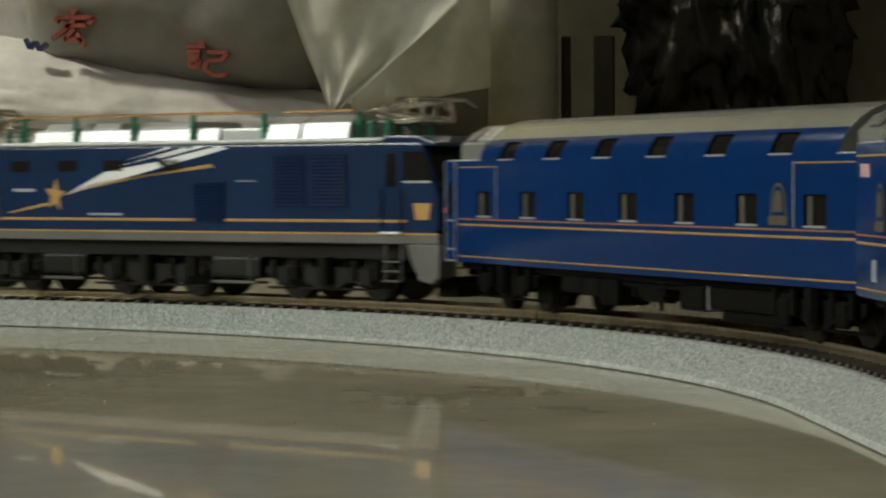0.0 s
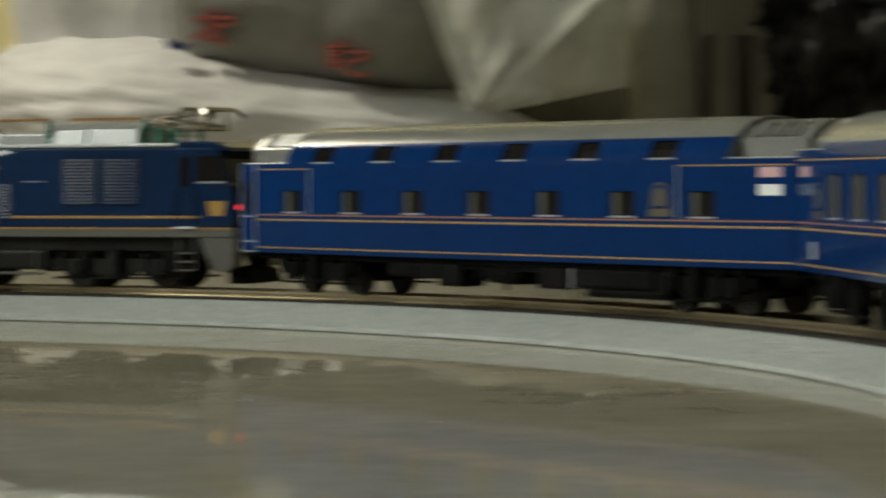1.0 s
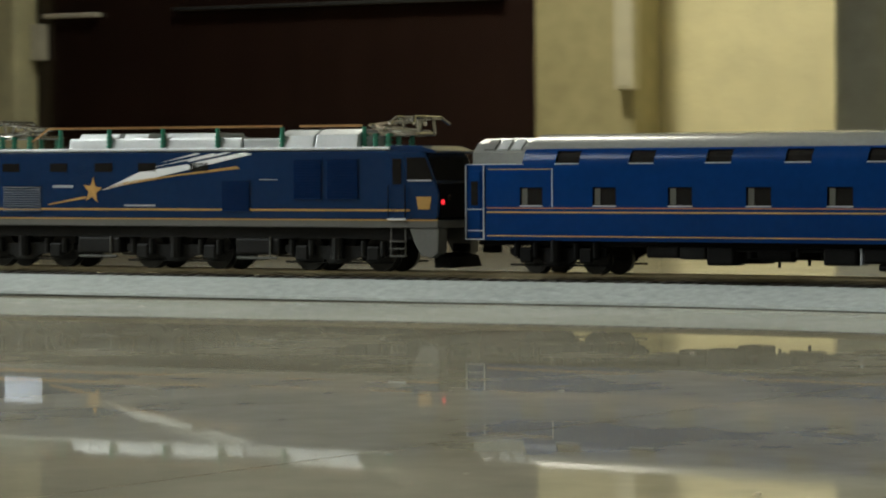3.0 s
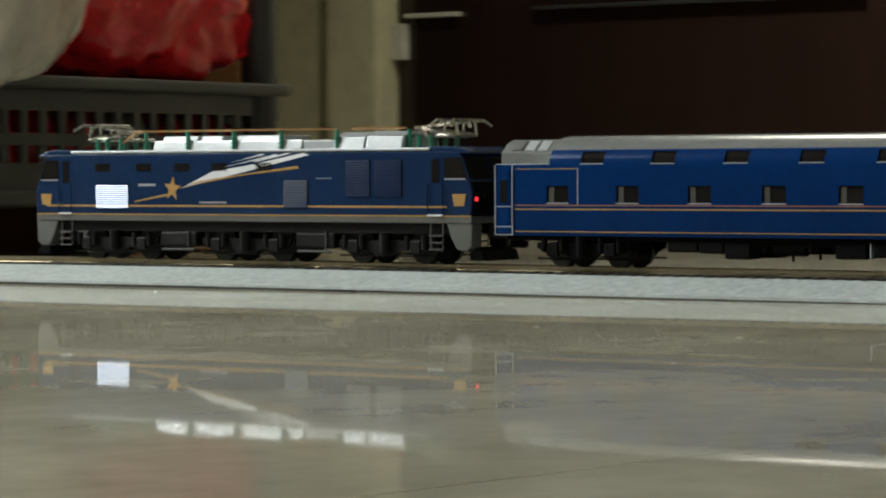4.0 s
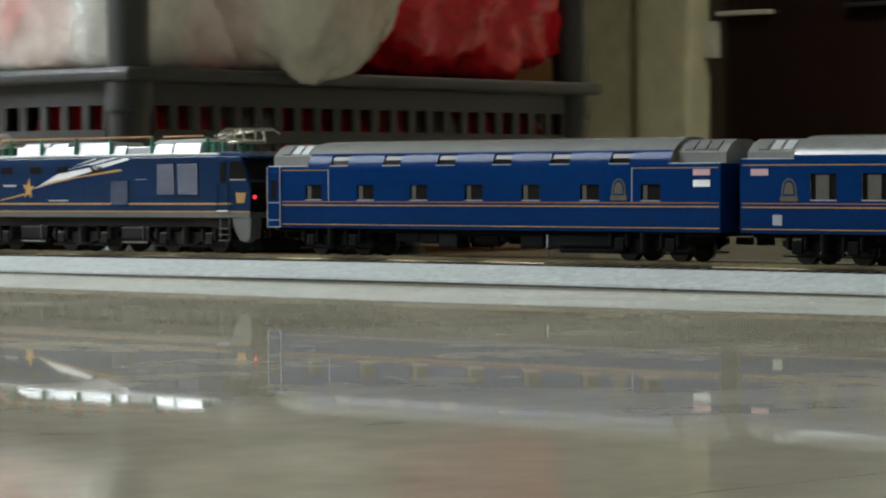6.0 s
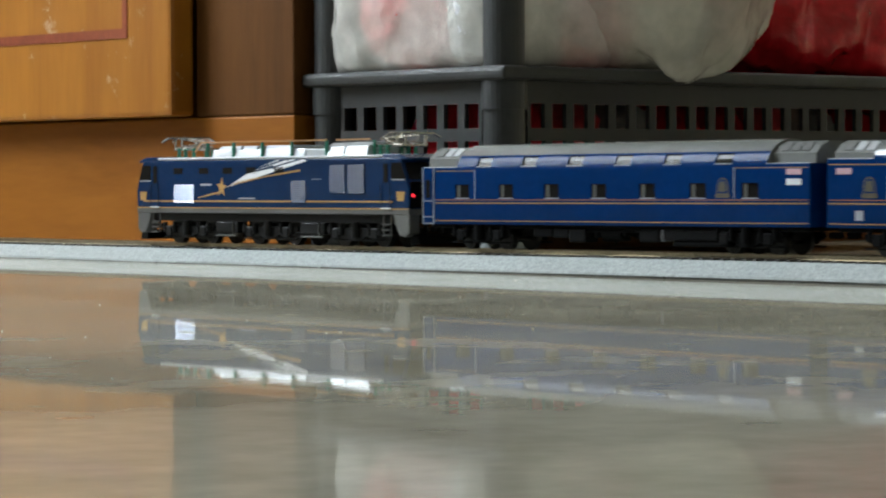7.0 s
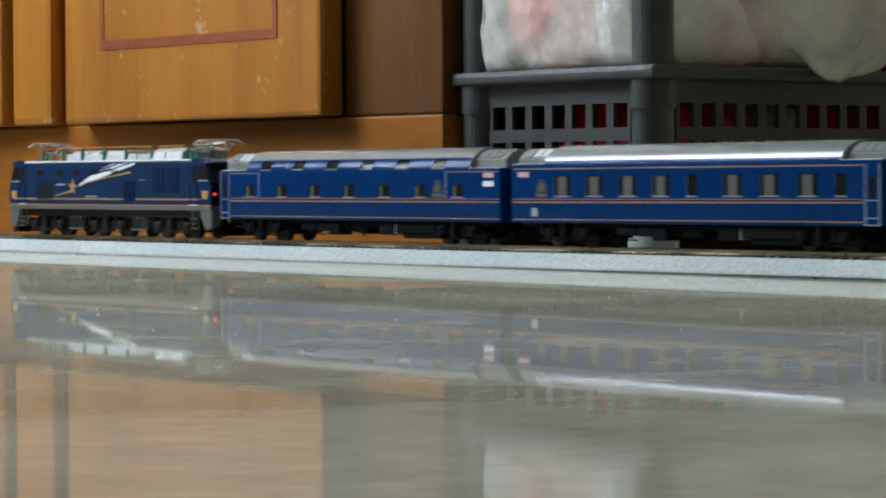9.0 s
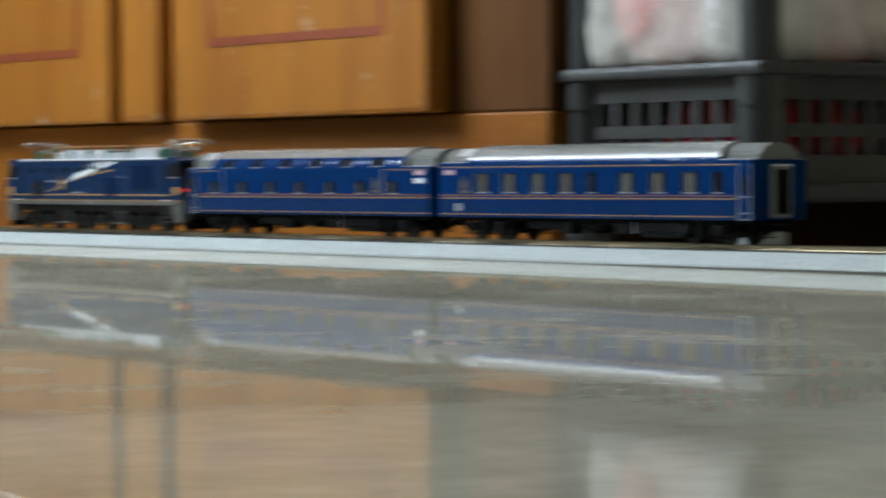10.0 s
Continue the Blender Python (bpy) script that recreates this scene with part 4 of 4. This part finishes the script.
def sleeping_coach(wheels):
    c = empty("sleeping_coach")
    tagged(c, "blue model sleeping coach with two window rows and gold lines", "model coach", group="coaches of the train")
    h = COACH_L / 2
    prof = [(W2 - 0.0003, 0.0125, 0), (W2, 0.0132, 0), (W2, 0.0252, 0), (W2, 0.0322, 0), (W2, 0.0385, 0), (0.0177, 0.0407, 0), (0.0168, 0.0432, 0), (0.0152, 0.0456, 0),
            (0.0144, 0.0464, 1), (0.0125, 0.0482, 1), (0.0095, 0.0501, 1), (0.0055, 0.0515, 1), (0.0, 0.0520, 1)]
    holes, lowx, upx = [], [], []
    for k in range(7):
        x = 0.0982 - 0.03185 * k
        lowx.append(x)
        holes.append((x - 0.0050, x + 0.0050, 2, 2))
    for k in range(6):
        x = 0.0982 - 0.03185 * (k + 0.485)
        upx.append(x)
        holes.append((x - 0.0052, x + 0.0052, 5, 6))
    for s in (1, -1):
        holes.append((*sorted((s * (h - 0.0255), s * h)), 5, 11))
    shell("body", c, COACH_L, prof, [], holes, [M_BLUE, M_ROOF])
    for x in lowx:
        glazed(c, x - 0.0050, x + 0.0050, [(W2, 0.0252), (W2, 0.0322)], M_BLACK, [(0.70, 0.93)])
    for x in upx:
        glazed(c, x - 0.0052, x + 0.0052, [(0.0177, 0.0407), (0.0168, 0.0432), (0.0152, 0.0456)], M_BLACK, None, M_GLASSDULL)
    coach_common(c, wheels, (0.0100, 0.0008), False)
    side_door(c, h - 0.0095, h)
    for s in (1, -1):
        roof_end(c, s, 0.0515)
    for u in (0.0889, -0.0833):
        lines("panel_line", c, M_PALEGREY, u - 0.0002, u + 0.0002, W2, 0.0250, 0.0392, "pale silver panel line")
    lines("stripe", c, M_GOLD, 0.0889, h - 0.0105, W2 - 0.0001, 0.0388, 0.0391, "gold line")
    lines("stripe", c, M_GOLD, -h + 0.001, -0.0833, W2 - 0.0001, 0.0388, 0.0391, "gold line")
    emblem(c, -0.0764, 0.0300, W2)
    lines("route_sign", c, M_PINK, -0.1187 - 0.0042, -0.1187 + 0.0042, W2, 0.0358, 0.0384, "pink and white sign")
    lines("sign_plate", c, M_WHITE, -0.1187 - 0.0042, -0.1187 + 0.0042, W2, 0.0312, 0.0340, "white sign plate")
    return c


def end_coach(wheels):
    c = empty("end_coach")
    tagged(c, "blue model end coach with large windows and a gangway door", "model coach", group="coaches of the train")
    h = COACH_L / 2
    prof = [(W2 - 0.0003, 0.0125, 0), (W2, 0.0132, 0), (W2, 0.0258, 0), (W2, 0.0365, 0), (W2, 0.0400, 0), (0.0178, 0.0424, 0),
            (0.0171, 0.0440, 1), (0.0158, 0.0462, 1), (0.0132, 0.0484, 1), (0.0095, 0.0502, 1), (0.0055, 0.0514, 1), (0.0, 0.0519, 1)]
    X = lambda d: h - d
    wins = [(0.0396, 0.0062), (0.0636, 0.0062), (0.0884, 0.0062), (0.1120, 0.0062), (0.1335, 0.0036), (0.1614, 0.0062), (0.1856, 0.0062), (0.2102, 0.0062), (0.2308, 0.0034)]
    holes = [(X(d) - w, X(d) + w, 2, 2) for d, w in wins]
    for s in (1, -1):
        holes.append((*sorted((s * (h - 0.0255), s * h)), 5, 10))
    shell("body", c, COACH_L, prof, [], holes, [M_BLUE, M_ROOF])
    for d, w in wins:
        glazed(c, X(d) - w, X(d) + w, [(W2, 0.0258), (W2, 0.0365)], M_PALEGREY, [(0.30, 0.80)] if w > 0.004 else None)
    coach_common(c, wheels, (0.001, 0.0115), True)
    side_door(c, -h + 0.0006, -h + 0.0105)
    for s in (1, -1):
        roof_end(c, s, 0.0514)
    lines("stripe", c, M_GOLD, -h + 0.011, h - 0.001, W2 - 0.0001, 0.0398, 0.0402, "gold line")
    emblem(c, X(0.0236), 0.0300, W2)
    lines("route_sign", c, M_PINK, X(0.0095) - 0.0042, X(0.0095) + 0.0042, W2, 0.0358, 0.0384, "pink and white sign")
    lines("number_plate", c, M_PALEGREY, X(0.018) - 0.0022, X(0.018) + 0.0022, W2, 0.0158, 0.0200, "small pale plate")
    for y in (-0.0125, 0.0125):
        part("tail_lamp", rod((-h - 0.0008, y, 0.0170), (-h + 0.0002, y, 0.0170), 0.0012, 10), M_DKGREY, c)
    return c


LOCO_L = 0.2345


def locomotive(wheels):
    c = empty("locomotive")
    tagged(c, "deep blue model electric locomotive with gold star and silver comet", "model locomotive")
    h, Y = LOCO_L / 2, 0.0176
    X = lambda d: h - d * 0.9785
    # body with raked cab ends
    side = [(-h + 0.0010, 0.0200), (h - 0.0010, 0.0200), (h, 0.0215), (h + 0.0004, 0.0300), (h - 0.0012, 0.0345), (h - 0.0052, 0.0448), (h - 0.0070, 0.0462), (h - 0.0200, 0.0464),
            (-h + 0.0200, 0.0464), (-h + 0.0070, 0.0462), (-h + 0.0052, 0.0448), (-h + 0.0012, 0.0345), (-h - 0.0004, 0.0300), (-h, 0.0215)]
    bm = prism(side, "y", -Y, Y, 0.0007)
    part("body", bm, M_LOCOBLUE, c)
    part("skirt", prism([(-h + 0.0002, 0.0170), (h - 0.0002, 0.0170), (h + 0.0001, 0.0199), (-h - 0.0001, 0.0199)], "y", -Y, Y, 0.0003), M_SKIRT, c, "grey skirt along the body's foot")
    for s in (1, -1):
        pts = [(s * (h - 0.0125), 0.0170), (s * (h + 0.0002), 0.0170), (s * (h - 0.0002), 0.0075), (s * (h - 0.0030), 0.0055), (s * (h - 0.0075), 0.0062), (s * (h - 0.0105), 0.0115)]
        for ys in (1, -1):
            lo, hi = sorted((ys * 0.0100, ys * (Y - 0.0004)))
            part("cab_skirt", prism(pts, "y", lo, hi, 0.0005), M_SKIRT, c)
        part("snow_plough", prism([(s * (h - 0.004), 0.0075), (s * (h + 0.002), 0.0060), (s * (h + 0.0035), 0.0018), (s * (h - 0.004), 0.0018)], "y", -0.0130, 0.0130, 0.0004), M_BLACK, c)
        part("coupler", box(min(s * (h - 0.002), s * (h + 0.0042)), max(s * (h - 0.002), s * (h + 0.0042)), -0.0016, 0.0016, 0.0078, 0.0108, 0.0004, 1), M_BLACK, c)
        # windscreen
        for ys in (1, -1):
            lo, hi = sorted((ys * 0.0008, ys * 0.0158))
            part("windscreen", prism([(s * (h - 0.0010), 0.0352), (s * (h - 0.0044), 0.0438), (s * (h - 0.0050), 0.0436), (s * (h - 0.0016), 0.0350)], "y", lo, hi), M_GLASS, c)
        part("brow", prism([(s * (h - 0.0235), 0.0464), (s * (h - 0.0010), 0.0450), (s * (h - 0.0016), 0.0462), (s * (h - 0.0080), 0.0482), (s * (h - 0.0200), 0.0484)], "y", -Y + 0.0004, Y - 0.0004, 0.0006), M_LOCOBLUE, c)
        part("front_panel", box(min(s * (h - 0.0006), s * (h + 0.0006)), max(s * (h - 0.0006), s * (h + 0.0006)), -0.0166, 0.0166, 0.0208, 0.0338), M_BLACK, c, "black panel across the cab front")
        for ys in (1, -1):
            part("tail_light", rod((s * (h + 0.0002), ys * 0.0152, 0.0268), (s * (h + 0.0011), ys * 0.0152, 0.0268), 0.0009, 12), M_TAIL if s < 0 else M_GLASS, c, "glowing red tail light" if s < 0 else "")
            part("headlight", rod((s * (h + 0.0002), ys * 0.0100, 0.0285), (s * (h + 0.0010), ys * 0.0100, 0.0285), 0.0015, 12), M_METAL, c)
            # side window of the cab, door and gold badge
            lo, hi = sorted((ys * (Y - 0.0002), ys * (Y + 0.0002)))
            w = part("cab_window", prism([(s * (h - 0.0022), 0.0352), (s * (h - 0.0132), 0.0352), (s * (h - 0.0132), 0.0436), (s * (h - 0.0054), 0.0436)], "y", lo, hi), M_GLASS, c)
            part("window_frame", prism([(s * (h - 0.0028), 0.0346), (s * (h - 0.0130), 0.0346), (s * (h - 0.0130), 0.0352), (s * (h - 0.0030), 0.0352)], "y", lo, hi), M_PALEGREY, w)
            d0, d1 = sorted((s * (h - 0.0142), s * (h - 0.0207)))
            d = part("cab_door", box(d0, d1, min(ys * (Y - 0.0004), ys * (Y + 0.00012)), max(ys * (Y - 0.0004), ys * (Y + 0.00012)), 0.0208, 0.0448, 0.0002, 1), M_LOCOBLUE, c)
            part("door_window", box(d0 + 0.0014, d1 - 0.0014, *sorted((ys * Y, ys * (Y + 0.0003))), 0.0335, 0.0432), M_GLASS, d)
            for q in (d0 - 0.0006, d1 + 0.0002):
                part("hand_rail", rod((q, ys * (Y + 0.0008), 0.0212), (q, ys * (Y + 0.0008), 0.0330), 0.00022, 6), M_BLACK, d)
            part("door_sill", box(d0 - 0.0005, d1 + 0.0005, *sorted((ys * Y, ys * (Y + 0.0009))), 0.0199, 0.0205), M_WHITE, d, "white door sill")
            bx = s * (h - 0.0060)
            part("badge", prism([(bx - 0.0032, 0.0288), (bx + 0.0032, 0.0288), (bx + 0.0024, 0.0240), (bx - 0.0024, 0.0240)], "y", lo, hi), M_GOLD, c, "gold badge")
            # steps at the cab skirt
            st = bmesh.new()
            for z in (0.0060, 0.0088, 0.0116):
                add_box(st, d0, d1, *sorted((ys * 0.0160, ys * 0.0180)), z, z + 0.0005)
            for q in (d0, d1 - 0.0004):
                add_box(st, q, q + 0.0004, *sorted((ys * 0.0164, ys * 0.0170)), 0.0060, 0.0170)
            part("cab_steps", st, M_SKIRT, c)
    # roof edge and roof equipment
    part("roof", box(-h + 0.0205, h - 0.0205, -Y - 0.0004, Y + 0.0004, 0.0466, 0.0478, 0.0004, 1), M_GUTTER, c, "pale silver roof and gutter")
    part("roof_hood", prism([(-0.0135, 0.0474), (0.0135, 0.0474), (0.0124, 0.0518), (-0.0124, 0.0518)], "x", X(0.149), X(0.066), 0.0006), M_SILVER, c, "long silver roof hood")
    for a, b in ((0.070, 0.090), (0.092, 0.104), (0.112, 0.136)):
        part("roof_panel", prism([(-0.0118, 0.0518), (0.0118, 0.0518), (0.0102, 0.0538), (-0.0102, 0.0538)], "x", X(b), X(a), 0.0005), M_SILVER, c)
    for a, b, z in ((0.1665, 0.1822, 0.0546), (0.1832, 0.2020, 0.0548)):
        pts = [(-0.0140, 0.0474), (0.0140, 0.0474), (0.0125, z - 0.0022), (0.0070, z), (-0.0070, z), (-0.0125, z - 0.0022)]
        part("roof_box", prism(pts, "x", X(b), X(a), 0.0004), M_SILVER, c)
    part("roof_box", box(X(0.166), X(0.1495), -0.0125, 0.0125, 0.0474, 0.0514, 0.0006), M_SILVER, c)
    for d in (0.030, 0.036, 0.044, 0.062, 0.086, 0.112, 0.138, 0.168, 0.203, 0.208, 0.214):
        for ys in (1, -1):
            if d in (0.086, 0.112, 0.062, 0.138, 0.168) and ys < 0:
                continue
            bm = bmesh.new()
            y = ys * (0.0132 if 0.05 < d < 0.17 else 0.0095)
            top = 0.0556 if 0.05 < d < 0.205 else 0.0530
            add_rod(bm, (X(d), y, 0.0474), (X(d), y, top), 0.0009, 8)
            for q in range(3):
                z = 0.0484 + 0.0017 * q
                add_rod(bm, (X(d), y, z), (X(d), y, z + 0.0006), 0.0014, 8)
            part("insulator", bm, M_GREEN, c, "green insulator")
    bm = bmesh.new()
    for a, b in ((0.056, 0.168), (0.176, 0.204)):
        add_rod(bm, (X(a), 0.0132, 0.0560), (X(b), 0.0132, 0.0560), 0.00045, 6)
    add_rod(bm, (X(0.056), 0.0132, 0.0560), (X(0.045), 0.0095, 0.0508), 0.00045, 6)
    part("busbar", bm, M_COPPER, c, "copper busbar along the roof")
    for xc, s in ((X(0.036), -1), (X(0.2125), 1)):
        p = empty("pantograph")
        p.parent = c
        tagged(p, "folded metal pantograph")
        for nm, bars in (("base_frame", [((-0.012, -0.008, 0.0526), (0.012, -0.008, 0.0526)), ((-0.012, 0.008, 0.0526), (0.012, 0.008, 0.0526)), ((-0.012, -0.008, 0.0526), (-0.012, 0.008, 0.0526)), ((0.012, -0.008, 0.0526), (0.012, 0.008, 0.0526))]),
                         ("lower_arm", [((-0.008 * s, -0.006, 0.0536), (0.010 * s, -0.002, 0.0562)), ((-0.008 * s, 0.006, 0.0536), (0.010 * s, 0.002, 0.0562)), ((-0.006 * s, 0.003, 0.0530), (0.010 * s, 0.001, 0.0548)), ((0.010 * s, -0.004, 0.0562), (0.010 * s, 0.004, 0.0562)), ((-0.011 * s, -0.007, 0.0534), (-0.002 * s, -0.007, 0.0545)), ((-0.011 * s, 0.007, 0.0534), (-0.002 * s, 0.007, 0.0545))]),
                         ("upper_arm", [((0.010 * s, -0.002, 0.0562), (-0.010 * s, -0.005, 0.0584)), ((0.010 * s, 0.002, 0.0562), (-0.010 * s, 0.005, 0.0584))]),
                         ("pan_head", [((-0.0135, -0.011, 0.0590), (-0.0135, 0.011, 0.0590)), ((-0.0055, -0.011, 0.0590), (-0.0055, 0.011, 0.0590)), ((-0.0135, -0.011, 0.0590), (-0.0150, -0.015, 0.0566)), ((-0.0135, 0.011, 0.0590), (-0.0150, 0.015, 0.0566)),
                                       ((-0.0055, -0.011, 0.0590), (-0.0045, -0.015, 0.0566)), ((-0.0055, 0.011, 0.0590), (-0.0045, 0.015, 0.0566)), ((-0.0135, 0.006, 0.0589), (-0.0055, 0.006, 0.0589)), ((-0.0135, -0.006, 0.0589), (-0.0055, -0.006, 0.0589)),
                                       ((-0.0120, 0.007, 0.0588), (-0.0128, 0.007, 0.0530)), ((-0.0068, 0.007, 0.0588), (-0.0060, 0.007, 0.0530)), ((-0.0120, -0.007, 0.0588), (-0.0128, -0.007, 0.0530)), ((-0.0068, -0.007, 0.0588), (-0.0060, -0.007, 0.0530))])):
            bm = bmesh.new()
            for a, b in bars:
                k = s if nm == "pan_head" else 1
                add_rod(bm, (xc + a[0] * k, a[1], a[2]), (xc + b[0] * k, b[1], b[2]), 0.00068, 6)
            part(nm, bm, M_METAL, p)
        part("spring_drum", rod((xc + 0.004 * s, -0.006, 0.0536), (xc + 0.004 * s, 0.006, 0.0536), 0.0011, 10), M_METAL, p)
    # side details
    for ys in (1, -1):
        s1, s2 = sorted((ys * (Y - 0.0002), ys * (Y + 0.00015)))
        for d in (0.0400, 0.0639, 0.0860, 0.1071, 0.1319):
            part("small_window", box(X(d) - 0.0042, X(d) + 0.0042, s1, s2, 0.0386, 0.0420), M_GLASS, c)
        for a, b, z0, z1, n, up in ((0.0357, 0.0554, 0.0227, 0.0330, 11, True), (0.1423, 0.1557, 0.0232, 0.0348, 11, False), (0.1754, 0.1885, 0.0280, 0.0430, 14, False), (0.1905, 0.2049, 0.0280, 0.0430, 14, False)):
            lv = part("louvre", box(X(b), X(a), *sorted((ys * (Y - 0.0006), ys * (Y + 0.00005))), z0, z1), M_LOCOBLUE, c)
            bm = bmesh.new()
            st = (z1 - z0) / n
            for i in range(n):
                z = z0 + i * st
                y_in, y_out = ys * (Y + 0.0001), ys * (Y + (0.000420 if up else 0.00060))
                add_prism(bm, [(y_in, z), (y_out, z), (y_in + ys * 0.00012, z + st * (0.50 if up else 0.78)), (y_in, z + st * (0.50 if up else 0.78))], "x", X(b) + 0.0004, X(a) - 0.0004)
            bmesh.ops.recalc_face_normals(bm, faces=bm.faces[:])
            part("slats", bm, M_SLATBLUE if not up else M_LOUVRE, lv)
            fr = bmesh.new()
            for q in ((X(b), X(a), z0 - 0.0003, z0), (X(b), X(a), z1, z1 + 0.0003)):
                add_box(fr, q[0], q[1], *sorted((ys * Y, ys * (Y + 0.0005))), q[2], q[3])
            part("louvre_frame", fr, M_LOCOBLUE, lv)
        part("stripe", box(-h + 0.0120, h - 0.0060, s1, s2, 0.0232, 0.0240), M_GOLD, c, "gold line")
        part("stripe", box(-h + 0.0002, h - 0.0002, s1, s2, 0.01965, 0.02015), M_GOLD, c, "gold line")
        part("maker_plate", box(X(0.111), X(0.096), s1, s2, 0.0248, 0.0255), M_PALEGREY, c, "small pale lettering bar")
        part("plate_bar", box(X(0.071), X(0.061), s1, s2, 0.0322, 0.0332), M_PALEGREY, c, "small pale lettering bar")
        part("plate_bar", box(X(0.1683), X(0.160), s1, s2, 0.0352, 0.0355), M_PALEGREY, c, "small pale lettering bar")
        # the star and its comet tail
        bm = bmesh.new()
        cx, cz = X(0.0806), 0.0310
        star = []
        for k in range(10):
            r = 0.0056 if k % 2 == 0 else 0.0023
            t = math.pi / 2 + k * math.pi / 5 + 0.1
            star.append((cx + r * math.cos(t) * 0.85, cz + r * math.sin(t)))
        add_prism(bm, star, "y", s1, s2)
        bmesh.ops.recalc_face_normals(bm, faces=bm.faces[:])
        part("star", bm, M_GOLD, c, "gold star")
        bm = bmesh.new()
        add_prism(bm, [(X(0.0845), 0.0312), (X(0.0960), 0.0345), (X(0.1200), 0.0368), (X(0.1510), 0.0396), (X(0.1495), 0.0406), (X(0.1180), 0.0364), (X(0.0950), 0.0331)], "y", s1, s2)
        add_prism(bm, [(X(0.0590), 0.0252), (X(0.0780), 0.0280), (X(0.0770), 0.0288), (X(0.0584), 0.0256)], "y", s1, s2)
        bmesh.ops.recalc_face_normals(bm, faces=bm.faces[:])
        part("gold_sweep", bm, M_GOLD, c, "gold sweeping line")
        for quad in (((0.0854, 0.0312), (0.1217, 0.0383), (0.1295, 0.0399), (0.1264, 0.0414), (0.1035, 0.0384)),
                     ((0.1310, 0.0402), (0.1567, 0.0452), (0.1530, 0.0460), (0.1282, 0.0418)),
                     ((0.1120, 0.0407), (0.1395, 0.0452), (0.1385, 0.0457), (0.1100, 0.0402)),
                     ((0.1160, 0.0426), (0.1325, 0.0455), (0.1312, 0.0459), (0.1140, 0.0421)),
                     ((0.1272, 0.0424), (0.1470, 0.0459), (0.1445, 0.0461), (0.1262, 0.0428))):
            bm = bmesh.new()
            add_prism(bm, [(X(d), z) for d, z in quad], "y", s1, s2)
            bmesh.ops.recalc_face_normals(bm, faces=bm.faces[:])
            part("comet_band", bm, M_WHITE, c, "white comet tail")
    # running gear
    part("underframe", box(-h + 0.010, h - 0.010, -0.0145, 0.0145, 0.0125, 0.0172), M_DKGREY, c)
    for x in (0.073, 0.0, -0.073):
        bogie(c, x, (-0.0157, 0.0157), M_DKGREY, 0.0070, wheels)
    for x in (0.037, -0.037):
        for ys in (1, -1):
            part("equipment_box", box(x - 0.010, x + 0.010, *sorted((ys * 0.0080, ys * 0.0155)), 0.0060, 0.0126, 0.001), M_DKGREY, c)
            bm = bmesh.new()
            add_rod(bm, (x - 0.009, ys * 0.0158, 0.0048), (x + 0.009, ys * 0.0158, 0.0048), 0.0005, 6)
            add_rod(bm, (x - 0.006, ys * 0.0158, 0.0048), (x - 0.006, ys * 0.0158, 0.0130), 0.0004, 6)
            part("pipework", bm, M_SKIRT, c)
    return c


M_SLATBLUE = material("deep_blue_louvre", (0.002, 0.013, 0.052), 0.11, vary=0.06, scale=40, spec=0.075)
M_LOUVRE = material("louvre_blue_gloss", (0.13, 0.14, 0.17), 0.12, metal=1.0, vary=0.05, scale=100)

# distance of the sleeping coach's front coupling past the end of the curve
RUN = [(0.0, -0.4016), (0.5, -0.3234), (1.0, -0.2450), (1.5, -0.1660), (2.0, -0.0897), (2.5, -0.0130), (3.0, 0.0643), (4.5, 0.2840), (5.0, 0.3580),
       (6.5, 0.5830), (7.0, 0.6612), (7.5, 0.7393), (8.0, 0.8178), (8.5, 0.8960), (9.0, 0.9731), (9.5, 1.0504), (10.0, 1.1277)]


def run_at(t):
    ts, ss = zip(*RUN)
    return float(np.interp(t, ts, ss))


def vehicle_pose(s_mid, pivot):
    """Both bogies on the track, the body on the chord between them."""
    xa, ya, _ = on_track(s_mid + pivot)
    xb, yb, _ = on_track(s_mid - pivot)
    hd = math.degrees(math.atan2(ya - yb, xa - xb))
    up, down = lift(s_mid + pivot), lift(s_mid - pivot)
    pitch = math.degrees(math.atan2(down - up, 2 * pivot))
    return pose((xa + xb) / 2, (ya + yb) / 2, RAIL_Z + (up + down) / 2, 0, 0, hd) @ pose(0, 0, 0, 0, pitch, 0)



room()
fill_fixture()
dark_door()
cabinet()
RACK = rack()
clutter(RACK)
sacks()
far_right()
crumbs()
tracks()
LOCO_WHEELS, FIRST_WHEELS, END_WHEELS = [], [], []
LOCO = locomotive(LOCO_WHEELS)
FIRST = sleeping_coach(FIRST_WHEELS)
LAST = end_coach(END_WHEELS)


def motions():
    times = [0.1 * k for k in range(101)]
    mids = ((LOCO, 0.1265, 0.070), (FIRST, -0.1300, 0.0885), (LAST, -0.3956, 0.0885))
    for thing, off, pivot in mids:
        walk(thing, [(t, vehicle_pose(run_at(t) + off, pivot)) for t in times])
    # wheelsets roll on the rails
    for sets in (LOCO_WHEELS, FIRST_WHEELS, END_WHEELS):
        for ws, a, r in sets:
            rows = []
            for k in range(0, 301):
                t = k / 30
                turn = math.degrees((run_at(t) - run_at(0)) / r)
                rows.append((t, pose(a, 0, r, 0, turn % 360, 0)))
            walk(ws, rows)


motions()
